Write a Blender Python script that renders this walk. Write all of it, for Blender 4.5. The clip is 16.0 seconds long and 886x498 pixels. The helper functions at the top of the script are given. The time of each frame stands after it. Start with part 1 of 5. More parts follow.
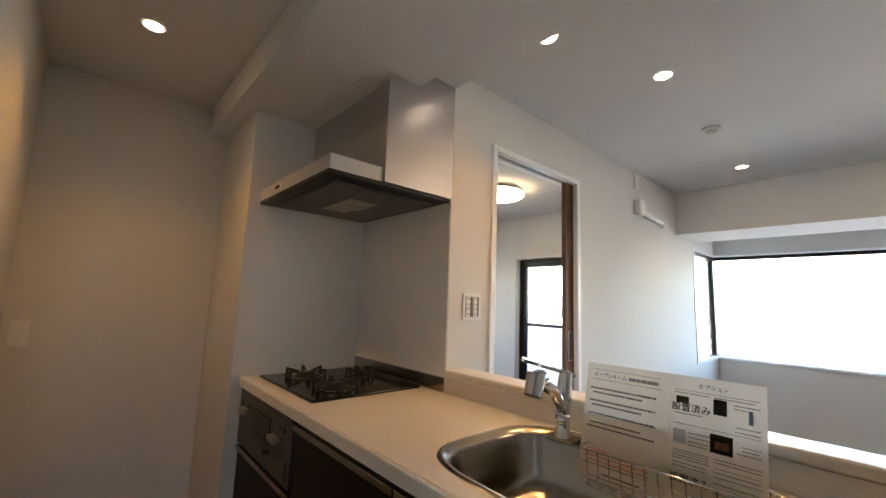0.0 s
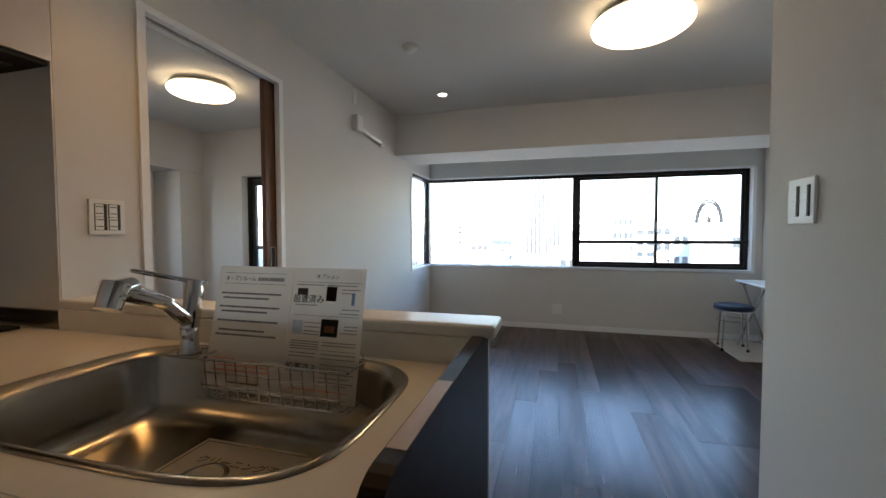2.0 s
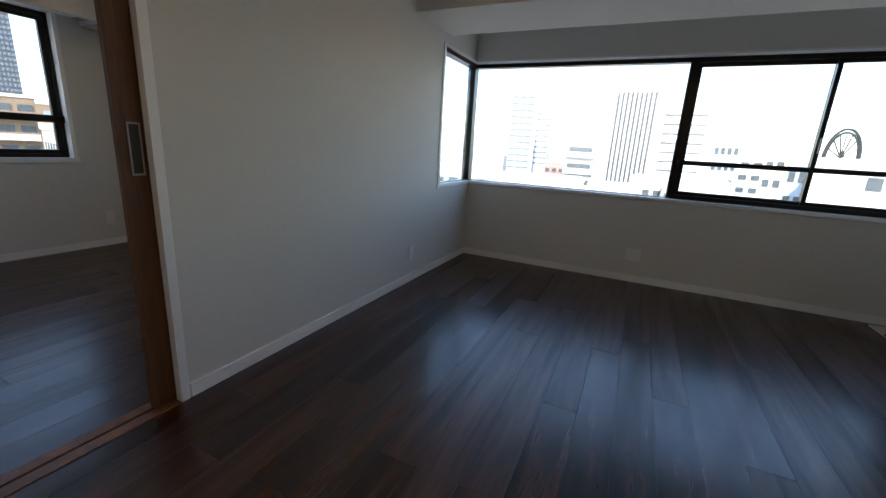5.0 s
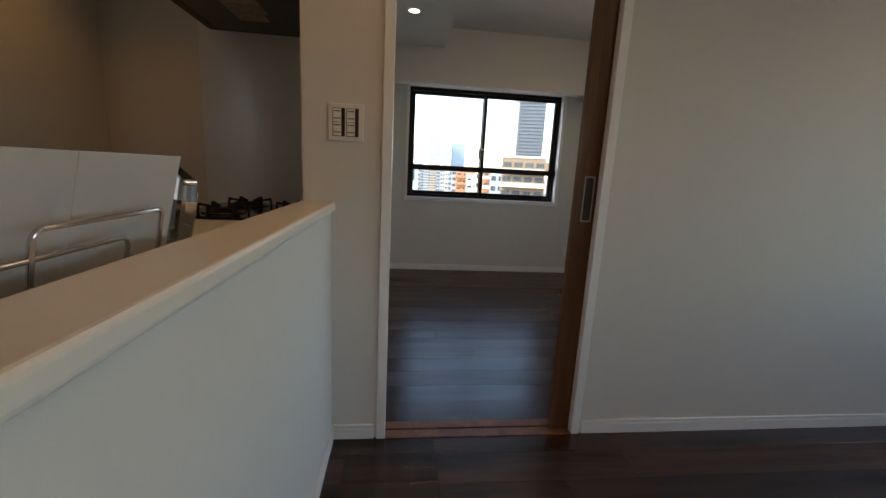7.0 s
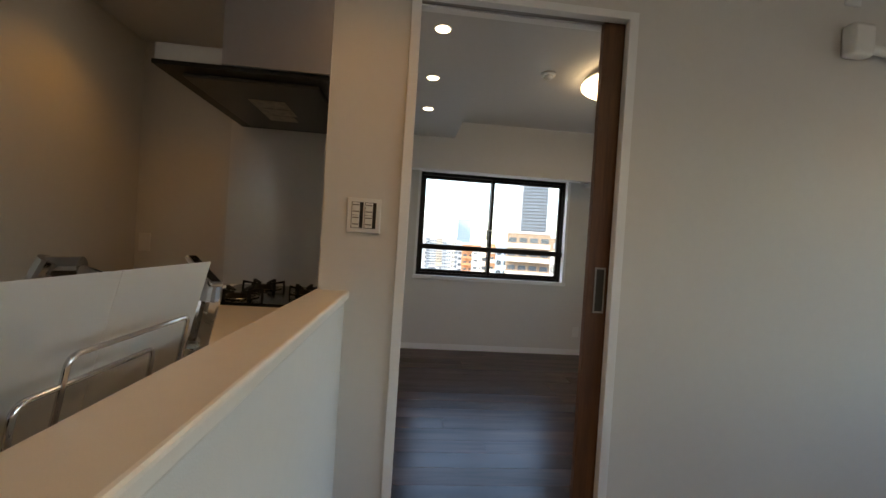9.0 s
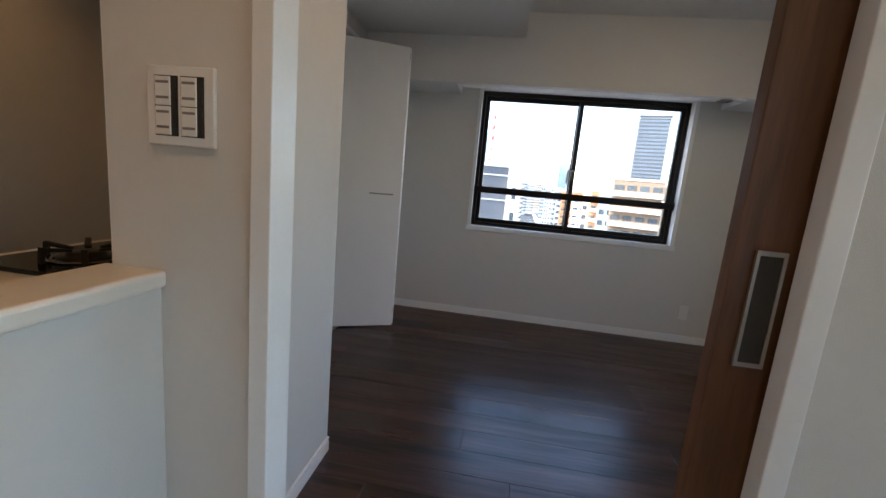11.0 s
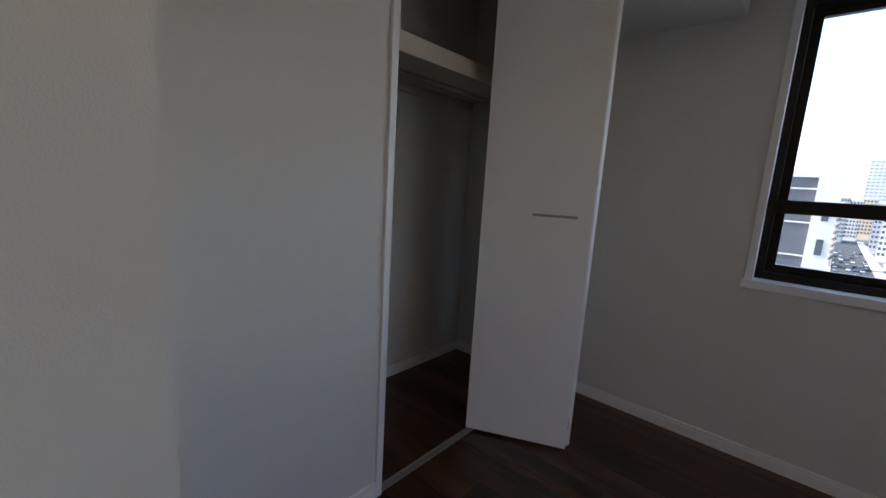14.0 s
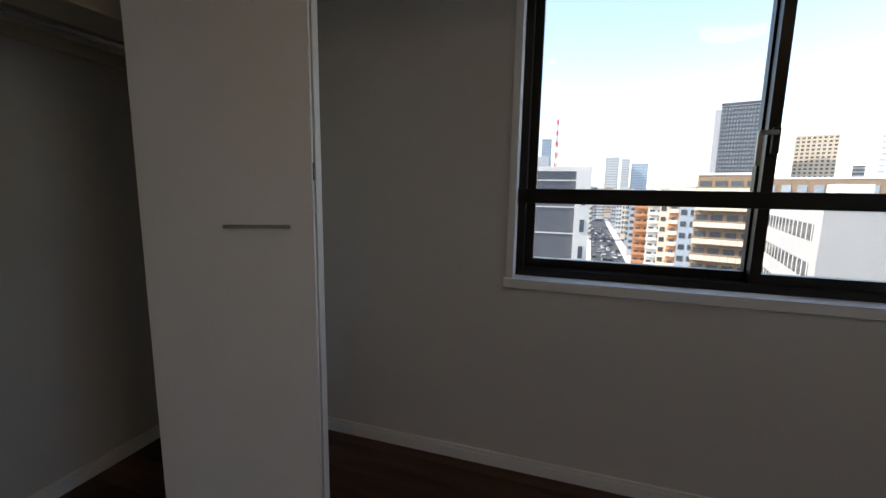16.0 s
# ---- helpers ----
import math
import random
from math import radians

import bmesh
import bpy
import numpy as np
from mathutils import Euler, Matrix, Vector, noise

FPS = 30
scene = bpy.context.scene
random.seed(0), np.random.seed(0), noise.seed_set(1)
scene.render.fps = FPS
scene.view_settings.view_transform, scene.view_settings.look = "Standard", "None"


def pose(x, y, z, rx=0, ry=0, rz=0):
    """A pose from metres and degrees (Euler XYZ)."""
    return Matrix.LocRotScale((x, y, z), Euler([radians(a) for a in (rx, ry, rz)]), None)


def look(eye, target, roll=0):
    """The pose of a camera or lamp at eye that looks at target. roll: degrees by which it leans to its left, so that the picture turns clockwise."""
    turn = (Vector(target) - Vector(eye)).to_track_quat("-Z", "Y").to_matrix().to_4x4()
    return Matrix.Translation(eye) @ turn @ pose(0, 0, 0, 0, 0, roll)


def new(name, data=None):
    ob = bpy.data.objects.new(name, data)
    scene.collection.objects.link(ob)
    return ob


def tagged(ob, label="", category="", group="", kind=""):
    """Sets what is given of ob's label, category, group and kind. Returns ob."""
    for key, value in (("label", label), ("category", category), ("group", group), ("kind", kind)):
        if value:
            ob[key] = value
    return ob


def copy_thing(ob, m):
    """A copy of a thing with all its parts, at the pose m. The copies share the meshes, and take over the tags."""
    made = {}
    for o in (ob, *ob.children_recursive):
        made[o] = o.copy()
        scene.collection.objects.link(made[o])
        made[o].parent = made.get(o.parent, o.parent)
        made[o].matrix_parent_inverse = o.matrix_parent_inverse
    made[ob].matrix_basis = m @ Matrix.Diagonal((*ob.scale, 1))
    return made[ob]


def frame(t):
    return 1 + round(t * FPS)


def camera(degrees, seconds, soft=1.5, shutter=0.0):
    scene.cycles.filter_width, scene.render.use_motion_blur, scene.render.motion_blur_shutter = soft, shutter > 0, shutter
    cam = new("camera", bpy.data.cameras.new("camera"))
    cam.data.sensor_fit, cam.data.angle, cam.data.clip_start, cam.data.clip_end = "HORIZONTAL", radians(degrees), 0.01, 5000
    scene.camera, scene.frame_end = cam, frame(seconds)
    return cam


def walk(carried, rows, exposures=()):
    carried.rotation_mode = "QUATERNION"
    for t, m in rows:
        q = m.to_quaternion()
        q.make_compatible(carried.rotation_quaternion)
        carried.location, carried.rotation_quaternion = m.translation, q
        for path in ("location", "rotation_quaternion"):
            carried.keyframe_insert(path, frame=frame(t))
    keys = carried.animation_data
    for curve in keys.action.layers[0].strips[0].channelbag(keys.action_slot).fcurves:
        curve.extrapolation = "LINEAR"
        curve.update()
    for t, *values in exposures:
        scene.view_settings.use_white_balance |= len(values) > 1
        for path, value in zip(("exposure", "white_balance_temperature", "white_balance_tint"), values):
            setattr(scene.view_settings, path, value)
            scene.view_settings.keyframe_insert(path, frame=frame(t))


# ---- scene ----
cam = camera(95.9, 16.0)
PATH = [
    (0, (-1.552, -1.353, 1.261), (-0.238, 0.133, 1.521), 2.1),
    (0.5, (-1.506, -1.395, 1.26), (0.015, -0.12, 1.506), 2.8),
    (1, (-1.445, -1.423, 1.227), (0.244, -0.361, 1.371), 1.3),
    (1.5, (-1.377, -1.468, 1.205), (0.438, -0.628, 1.261), 0.8),
    (2, (-1.248, -1.58, 1.181), (0.677, -1.047, 1.1), -0.1),
    (2.5, (-1.131, -1.694, 1.149), (0.843, -1.479, 0.918), 0.8),
    (3, (-1.009, -1.723, 1.099), (0.941, -1.577, 0.681), 1.2),
    (3.2, (-0.914, -1.722, 1.09), (1.032, -1.637, 0.635), 2.0),
    (5.3, (0.014, -1.528, 1.077), (1.572, -0.378, 0.579), 3.6),
    (5.5, (0.044, -1.521, 1.084), (1.385, -0.127, 0.575), 3.2),
    (6, (0.087, -1.502, 1.068), (0.924, 0.249, 0.584), 3.2),
    (6.5, (0.075, -1.494, 1.079), (0.586, 0.395, 0.665), 3.1),
    (7, (0.026, -1.487, 1.091), (0.256, 0.463, 0.709), 3.0),
    (7.5, (-0.028, -1.496, 1.093), (-0.015, 0.467, 0.71), 3.2),
    (8, (-0.024, -1.501, 1.099), (0.046, 0.469, 0.762), 2.8),
    (8.5, (-0.017, -1.501, 1.126), (0.154, 0.488, 1.007), 3.1),
    (9, (-0.002, -1.49, 1.152), (0.182, 0.502, 1.13), 3.7),
    (9.2, (0.024, -1.474, 1.152), (0.185, 0.519, 1.104), 3.6),
    (11.3, (0.384, -0.433, 1.159), (0.084, 1.515, 0.819), 4.8),
    (11.5, (0.363, -0.321, 1.146), (0.061, 1.632, 0.838), 3.6),
    (12, (0.37, -0.099, 1.112), (-0.274, 1.761, 0.756), 4.2),
    (12.5, (0.374, 0.084, 1.132), (-0.507, 1.832, 0.726), 4.7),
    (13, (0.28, 0.311, 1.119), (-0.518, 2.099, 0.712), 3.8),
    (13.5, (0.224, 0.513, 1.094), (-0.739, 2.219, 0.695), 4.2),
    (14, (0.237, 0.726, 1.138), (-1.072, 2.203, 0.81), 3.5),
    (14.5, (0.213, 0.857, 1.171), (-1.041, 2.385, 0.87), 2.6),
    (15, (0.184, 0.951, 1.145), (-0.756, 2.687, 0.822), 2.4),
    (15.5, (0.191, 1.111, 1.11), (-0.457, 2.983, 0.834), 1.0),
    (16, (0.312, 1.339, 1.137), (-0.282, 3.228, 0.849), 1.0),
]
EXPOSURES = [(0, 4.07, 6500, 15), (1.0, 3.37, 6500, 15), (2.0, 3.07, 6400, 14), (3.2, 2.77, 6400, 14), (5.3, 2.14, 6500, 14), (6.5, 2.22, 7000, 15), (7.5, 2.57, 7100, 14), (9.2, 2.72, 7200, 14), (11.3, 2.87, 6400, 16), (12.5, 2.54, 6350, 17), (14, 2.14, 6450, 19), (15, 1.99, 6550, 19), (16, 1.74, 7050, 18)]
walk(cam, [(t, look(eye, target, roll)) for t, eye, target, roll in PATH], EXPOSURES)

# ---- world and sun ----
world = bpy.data.worlds.new("world")
scene.world = world
world.use_nodes = True
wn = world.node_tree
sky = wn.nodes.new("ShaderNodeTexSky")
sky.sky_type = 'NISHITA'
sky.sun_disc = False
sky.sun_elevation = radians(38)
sky.sun_rotation = radians(262)
sky.altitude = 40
sky.air_density = 1.0
sky.dust_density = 1.0
wn.links.new(sky.outputs[0], wn.nodes["Background"].inputs[0])
wn.nodes["Background"].inputs[1].default_value = 0.15
sun = new("sun", bpy.data.lights.new("sun", 'SUN'))
sun.data.energy = 2.3
sun.data.angle = radians(0.5)
sun.data.color = (1.0, 0.95, 0.87)
sun.matrix_world = look((-60, -8.5, 47), (0, 0, 0))

# ---- materials ----


def mat(name, color, rough=0.5, metal=0.0, vary=0.06, scale=4.0, bump=0.0, bscale=60.0, coat=0.0, detail=6.0, emit=0.0, emit_color=None, random_amount=0.0):
    """Principled surface whose colour varies at two scales, with a fine relief."""
    m = bpy.data.materials.new(name)
    m.use_nodes = True
    nt = m.node_tree
    b = nt.nodes["Principled BSDF"]
    b.inputs["Roughness"].default_value = rough
    b.inputs["Metallic"].default_value = metal
    b.inputs["Coat Weight"].default_value = coat
    co = nt.nodes.new("ShaderNodeTexCoord")
    n1 = nt.nodes.new("ShaderNodeTexNoise")
    n1.inputs["Scale"].default_value = scale
    n1.inputs["Detail"].default_value = detail
    nt.links.new(co.outputs["Object"], n1.inputs["Vector"])
    n2 = nt.nodes.new("ShaderNodeTexNoise")
    n2.inputs["Scale"].default_value = scale * 14
    n2.inputs["Detail"].default_value = 3
    nt.links.new(co.outputs["Object"], n2.inputs["Vector"])
    add = nt.nodes.new("ShaderNodeMath")
    add.operation = 'ADD'
    nt.links.new(n1.outputs["Fac"], add.inputs[0])
    nt.links.new(n2.outputs["Fac"], add.inputs[1])
    src = add.outputs[0]
    if random_amount:
        info = nt.nodes.new("ShaderNodeObjectInfo")
        ma = nt.nodes.new("ShaderNodeMath")
        ma.operation = 'MULTIPLY_ADD'
        ma.inputs[1].default_value = random_amount
        nt.links.new(info.outputs["Random"], ma.inputs[0])
        nt.links.new(src, ma.inputs[2])
        src = ma.outputs[0]
    rm = nt.nodes.new("ShaderNodeMapRange")
    rm.inputs["From Min"].default_value = 0.6
    rm.inputs["From Max"].default_value = 1.4 + random_amount
    nt.links.new(src, rm.inputs["Value"])
    mix = nt.nodes.new("ShaderNodeMix")
    mix.data_type = 'RGBA'
    mix.inputs["A"].default_value = (*[c * (1 - vary) for c in color], 1)
    mix.inputs["B"].default_value = (*[min(1, c * (1 + vary)) for c in color], 1)
    nt.links.new(rm.outputs[0], mix.inputs["Factor"])
    nt.links.new(mix.outputs["Result"], b.inputs["Base Color"])
    if bump:
        n3 = nt.nodes.new("ShaderNodeTexNoise")
        n3.inputs["Scale"].default_value = bscale
        n3.inputs["Detail"].default_value = 4
        nt.links.new(co.outputs["Object"], n3.inputs["Vector"])
        bp = nt.nodes.new("ShaderNodeBump")
        bp.inputs["Strength"].default_value = bump
        bp.inputs["Distance"].default_value = 0.002
        nt.links.new(n3.outputs["Fac"], bp.inputs["Height"])
        nt.links.new(bp.outputs["Normal"], b.inputs["Normal"])
    if emit:
        b.inputs["Emission Color"].default_value = (*(emit_color or color), 1)
        b.inputs["Emission Strength"].default_value = emit
    return m


def wood_mat(name, dark, light, rough, stretch=(1.2, 22, 22), random_amount=0.5, coat=0.0, coat_rough=0.25, specular=0.5, low=0.56):
    """Wood with long grain along local x; each board takes its own tone."""
    m = bpy.data.materials.new(name)
    m.use_nodes = True
    nt = m.node_tree
    b = nt.nodes["Principled BSDF"]
    b.inputs["Roughness"].default_value = rough
    b.inputs["Coat Weight"].default_value = coat
    b.inputs["Coat Roughness"].default_value = coat_rough
    b.inputs["Coat IOR"].default_value = 1.68
    b.inputs["Specular IOR Level"].default_value = specular
    co = nt.nodes.new("ShaderNodeTexCoord")
    info = nt.nodes.new("ShaderNodeObjectInfo")
    off = nt.nodes.new("ShaderNodeVectorMath")
    off.operation = 'MULTIPLY_ADD'
    off.inputs[1].default_value = (37, 19, 11)
    nt.links.new(info.outputs["Random"], off.inputs[0])
    nt.links.new(co.outputs["Object"], off.inputs[2])
    mp = nt.nodes.new("ShaderNodeMapping")
    mp.inputs["Scale"].default_value = stretch
    nt.links.new(off.outputs[0], mp.inputs["Vector"])
    n1 = nt.nodes.new("ShaderNodeTexNoise")
    n1.inputs["Scale"].default_value = 1.0
    n1.inputs["Detail"].default_value = 8
    n1.inputs["Roughness"].default_value = 0.62
    n1.inputs["Distortion"].default_value = 0.6
    nt.links.new(mp.outputs[0], n1.inputs["Vector"])
    n2 = nt.nodes.new("ShaderNodeTexNoise")
    n2.inputs["Scale"].default_value = 7.0
    n2.inputs["Detail"].default_value = 4
    nt.links.new(mp.outputs[0], n2.inputs["Vector"])
    a1 = nt.nodes.new("ShaderNodeMath")
    a1.operation = 'MULTIPLY_ADD'
    a1.inputs[1].default_value = random_amount
    nt.links.new(info.outputs["Random"], a1.inputs[0])
    nt.links.new(n1.outputs["Fac"], a1.inputs[2])
    a2 = nt.nodes.new("ShaderNodeMath")
    a2.operation = 'MULTIPLY_ADD'
    a2.inputs[1].default_value = 0.35
    nt.links.new(n2.outputs["Fac"], a2.inputs[0])
    nt.links.new(a1.outputs[0], a2.inputs[2])
    rm = nt.nodes.new("ShaderNodeMapRange")
    rm.inputs["From Min"].default_value = low
    rm.inputs["From Max"].default_value = 0.86 + random_amount
    nt.links.new(a2.outputs[0], rm.inputs["Value"])
    mix = nt.nodes.new("ShaderNodeMix")
    mix.data_type = 'RGBA'
    mix.inputs["A"].default_value = (*dark, 1)
    mix.inputs["B"].default_value = (*light, 1)
    nt.links.new(rm.outputs[0], mix.inputs["Factor"])
    nt.links.new(mix.outputs["Result"], b.inputs["Base Color"])
    rr = nt.nodes.new("ShaderNodeMapRange")
    rr.inputs["To Min"].default_value = rough - 0.05
    rr.inputs["To Max"].default_value = rough + 0.1
    nt.links.new(n1.outputs["Fac"], rr.inputs["Value"])
    nt.links.new(rr.outputs[0], b.inputs["Roughness"])
    if coat:
        cw = nt.nodes.new("ShaderNodeMapRange")
        cw.inputs["From Min"].default_value = 0.35
        cw.inputs["From Max"].default_value = 0.68
        cw.inputs["To Min"].default_value = coat * 0.72
        cw.inputs["To Max"].default_value = coat
        nt.links.new(n1.outputs["Fac"], cw.inputs["Value"])
        nt.links.new(cw.outputs[0], b.inputs["Coat Weight"])
        cr = nt.nodes.new("ShaderNodeMapRange")
        cr.inputs["To Min"].default_value = coat_rough - 0.05
        cr.inputs["To Max"].default_value = coat_rough + 0.07
        nt.links.new(info.outputs["Random"], cr.inputs["Value"])
        nt.links.new(cr.outputs[0], b.inputs["Coat Roughness"])
    bp = nt.nodes.new("ShaderNodeBump")
    bp.inputs["Strength"].default_value = 0.12
    bp.inputs["Distance"].default_value = 0.001
    nt.links.new(n2.outputs["Fac"], bp.inputs["Height"])
    nt.links.new(bp.outputs["Normal"], b.inputs["Normal"])
    return m


def glass_mat(name, tint=(0.95, 0.98, 0.97), rough=0.0):
    """Thin pane: clear straight through, with a mirror sheen that grows at grazing angles."""
    m = bpy.data.materials.new(name)
    m.use_nodes = True
    nt = m.node_tree
    out = nt.nodes["Material Output"]
    nt.nodes.remove(nt.nodes["Principled BSDF"])
    tr = nt.nodes.new("ShaderNodeBsdfTransparent")
    tr.inputs[0].default_value = (*tint, 1)
    gl = nt.nodes.new("ShaderNodeBsdfGlossy")
    gl.inputs["Roughness"].default_value = rough
    lw = nt.nodes.new("ShaderNodeLayerWeight")
    pw = nt.nodes.new("ShaderNodeMath")
    pw.operation = 'POWER'
    pw.inputs[1].default_value = 4.0
    nt.links.new(lw.outputs["Facing"], pw.inputs[0])
    fr = nt.nodes.new("ShaderNodeMath")
    fr.operation = 'MULTIPLY_ADD'
    fr.inputs[1].default_value = 0.4
    fr.inputs[2].default_value = 0.02
    nt.links.new(pw.outputs[0], fr.inputs[0])
    mx = nt.nodes.new("ShaderNodeMixShader")
    nt.links.new(fr.outputs[0], mx.inputs[0])
    nt.links.new(tr.outputs[0], mx.inputs[1])
    nt.links.new(gl.outputs[0], mx.inputs[2])
    nt.links.new(mx.outputs[0], out.inputs["Surface"])
    return m


def frosted_mat(name):
    m = bpy.data.materials.new(name)
    m.use_nodes = True
    b = m.node_tree.nodes["Principled BSDF"]
    b.inputs["Base Color"].default_value = (0.42, 0.50, 0.60, 1)
    b.inputs["Transmission Weight"].default_value = 0.9
    b.inputs["Roughness"].default_value = 0.75
    b.inputs["IOR"].default_value = 1.1
    return m


WHITE = mat("wallpaper", (0.675, 0.655, 0.62), 0.75, vary=0.02, scale=2.0, bump=0.25, bscale=380)
CEIL = mat("ceiling_paper", (0.66, 0.65, 0.635), 0.8, vary=0.02, scale=2.0, bump=0.2, bscale=300)
TRIM = mat("white_trim", (0.84, 0.84, 0.83), 0.38, vary=0.02, scale=6)
PANEL = mat("kitchen_panel", (0.78, 0.77, 0.75), 0.16, vary=0.02, scale=2)
PLANK = wood_mat("walnut_floor", (0.004, 0.0014, 0.0006), (0.085, 0.029, 0.011), 0.46, (1.1, 13, 13), 0.15, 1.0, 0.27, 0.03, 0.60)
DOORWOOD = wood_mat("brown_door_wood", (0.085, 0.034, 0.014), (0.21, 0.092, 0.040), 0.42, (16, 16, 1.2), 0.1)
UNDER = mat("subfloor", (0.02, 0.012, 0.008), 0.8)
BLACKFRAME = mat("dark_bronze_aluminium", (0.014, 0.012, 0.011), 0.35, 0.5, vary=0.15, scale=8)
GLASS = glass_mat("clear_glass")
FROST = frosted_mat("frosted_glass")
COUNTER = mat("counter_top", (0.76, 0.72, 0.65), 0.28, vary=0.03, scale=30, detail=8)
CAB = wood_mat("dark_cabinet_wood", (0.004, 0.0018, 0.0012), (0.013, 0.0062, 0.004), 0.45, (16, 1.2, 16), 0.2, specular=0.25)
STEEL = mat("brushed_steel", (0.36, 0.335, 0.295), 0.22, 1.0, vary=0.08, scale=5, bump=0.08, bscale=200)
CHROME = mat("chrome", (0.66, 0.66, 0.67), 0.06, 1.0, vary=0.02)
HOODGREY = mat("hood_silver", (0.50, 0.47, 0.47), 0.33, 0.75, vary=0.03, scale=3)
HOODFRONT = mat("hood_front_plate", (0.62, 0.60, 0.57), 0.35, 0.35, vary=0.03)
BLACK = mat("black_enamel", (0.006, 0.006, 0.007), 0.14, vary=0.2, scale=20)
BLACK.node_tree.nodes["Principled BSDF"].inputs["Specular IOR Level"].default_value = 0.25
IRON = mat("cast_iron", (0.007, 0.007, 0.007), 0.7, vary=0.25, scale=40, bump=0.3, bscale=250)
DARK = mat("dark_filter", (0.014, 0.013, 0.012), 0.45, 0.3, vary=0.2, scale=20)
FILTER = mat("filter_grey", (0.085, 0.08, 0.075), 0.4, 0.3, vary=0.1, scale=12)
GRILLGREY = mat("grill_grey", (0.085, 0.078, 0.072), 0.38, 0.6, vary=0.06)
SILVER = mat("silver_paint", (0.36, 0.34, 0.32), 0.4, 0.6, vary=0.05)
PLASTIC = mat("white_plastic", (0.78, 0.77, 0.74), 0.4, vary=0.02, scale=10)
SLOT = mat("dark_slot", (0.03, 0.03, 0.03), 0.6)
PAPER = mat("white_paper", (0.83, 0.83, 0.82), 0.7, vary=0.02, scale=8)
pt = PAPER.node_tree
thin = pt.nodes.new("ShaderNodeBsdfTranslucent")
thin.inputs[0].default_value = (0.85, 0.84, 0.82, 1)
blend = pt.nodes.new("ShaderNodeMixShader")
blend.inputs[0].default_value = 0.62
pt.links.new(pt.nodes["Principled BSDF"].outputs[0], blend.inputs[1])
pt.links.new(thin.outputs[0], blend.inputs[2])
pt.links.new(blend.outputs[0], pt.nodes["Material Output"].inputs["Surface"])
STICKER = mat("printed_sticker", (0.42, 0.38, 0.32), 0.6, vary=0.5, scale=35)
INK = mat("black_ink", (0.04, 0.04, 0.045), 0.8)
GREYINK = mat("grey_print", (0.27, 0.27, 0.28), 0.8)
PRINTINK = mat("dark_grey_print", (0.13, 0.13, 0.14), 0.8)
REDINK = mat("red_ink", (0.75, 0.30, 0.25), 0.8)
BLUEINK = mat("blue_ink", (0.2, 0.35, 0.6), 0.8)
ORANGEINK = mat("amber_picture", (0.16, 0.06, 0.02), 0.7, vary=0.8, scale=60)
LAMP = mat("warm_diffuser", (0.95, 0.9, 0.8), 0.5, emit=1.25, emit_color=(1.0, 0.76, 0.44))
SPOTLENS = mat("spot_diffuser", (0.95, 0.9, 0.8), 0.5, emit=2.6, emit_color=(1.0, 0.82, 0.56))
NAVY = mat("navy_vinyl", (0.012, 0.025, 0.06), 0.45, vary=0.1)
MATMAT = mat("cream_mat", (0.62, 0.58, 0.5), 0.9, vary=0.1, scale=12, bump=0.5, bscale=120)

# ---- building helpers ----


def link_mesh(name, bm, material, parent=None, label=""):
    me = bpy.data.meshes.new(name)
    bm.to_mesh(me)
    bm.free()
    for m in (material if isinstance(material, (list, tuple)) else [material]):
        me.materials.append(m)
    ob = new(name, me)
    if parent is not None:
        ob.parent = parent
    if label:
        ob["label"] = label
    return ob


def part(name, bm, material, parent, label=""):
    return link_mesh(name, bm, material, parent, label)


def add_box(bm, x0, x1, y0, y1, z0, z1):
    """Adds a box to bm and gives its new vertices."""
    r = bmesh.ops.create_cube(bm, size=1.0)
    for v in r["verts"]:
        v.co = Vector(((x0 + x1) / 2 + v.co.x * (x1 - x0), (y0 + y1) / 2 + v.co.y * (y1 - y0), (z0 + z1) / 2 + v.co.z * (z1 - z0)))
    return r["verts"]


def boxes(*dims, bevel=0.0, segments=2):
    """A bmesh of one or more boxes (x0, x1, y0, y1, z0, z1) with softened edges."""
    bm = bmesh.new()
    for d in dims:
        add_box(bm, *d)
    if bevel:
        bmesh.ops.bevel(bm, geom=bm.edges[:], offset=bevel, segments=segments, profile=0.5, affect='EDGES')
    return bm


def cyl(bm, p, q, r0, r1=None, seg=20, caps=True):
    """A cylinder or cone from p to q."""
    p, q = Vector(p), Vector(q)
    d = q - p
    m = Matrix.Translation((p + q) / 2) @ d.to_track_quat('Z', 'Y').to_matrix().to_4x4()
    bmesh.ops.create_cone(bm, cap_ends=caps, segments=seg, radius1=r0, radius2=r0 if r1 is None else r1, depth=d.length, matrix=m)
    return bm


def tube(name, pts, radius, material, parent, label="", closed=False):
    """A round bar that follows pts, as a mesh."""
    cu = bpy.data.curves.new(name, 'CURVE')
    cu.dimensions = '3D'
    cu.bevel_depth = radius
    cu.bevel_resolution = 3
    sp = cu.splines.new('POLY')
    sp.points.add(len(pts) - 1)
    for a, b in zip(sp.points, pts):
        a.co = (*b, 1)
    sp.use_cyclic_u = closed
    cu.materials.append(material)
    ob = new(name, cu)
    ob.parent = parent
    if label:
        ob["label"] = label
    return ob


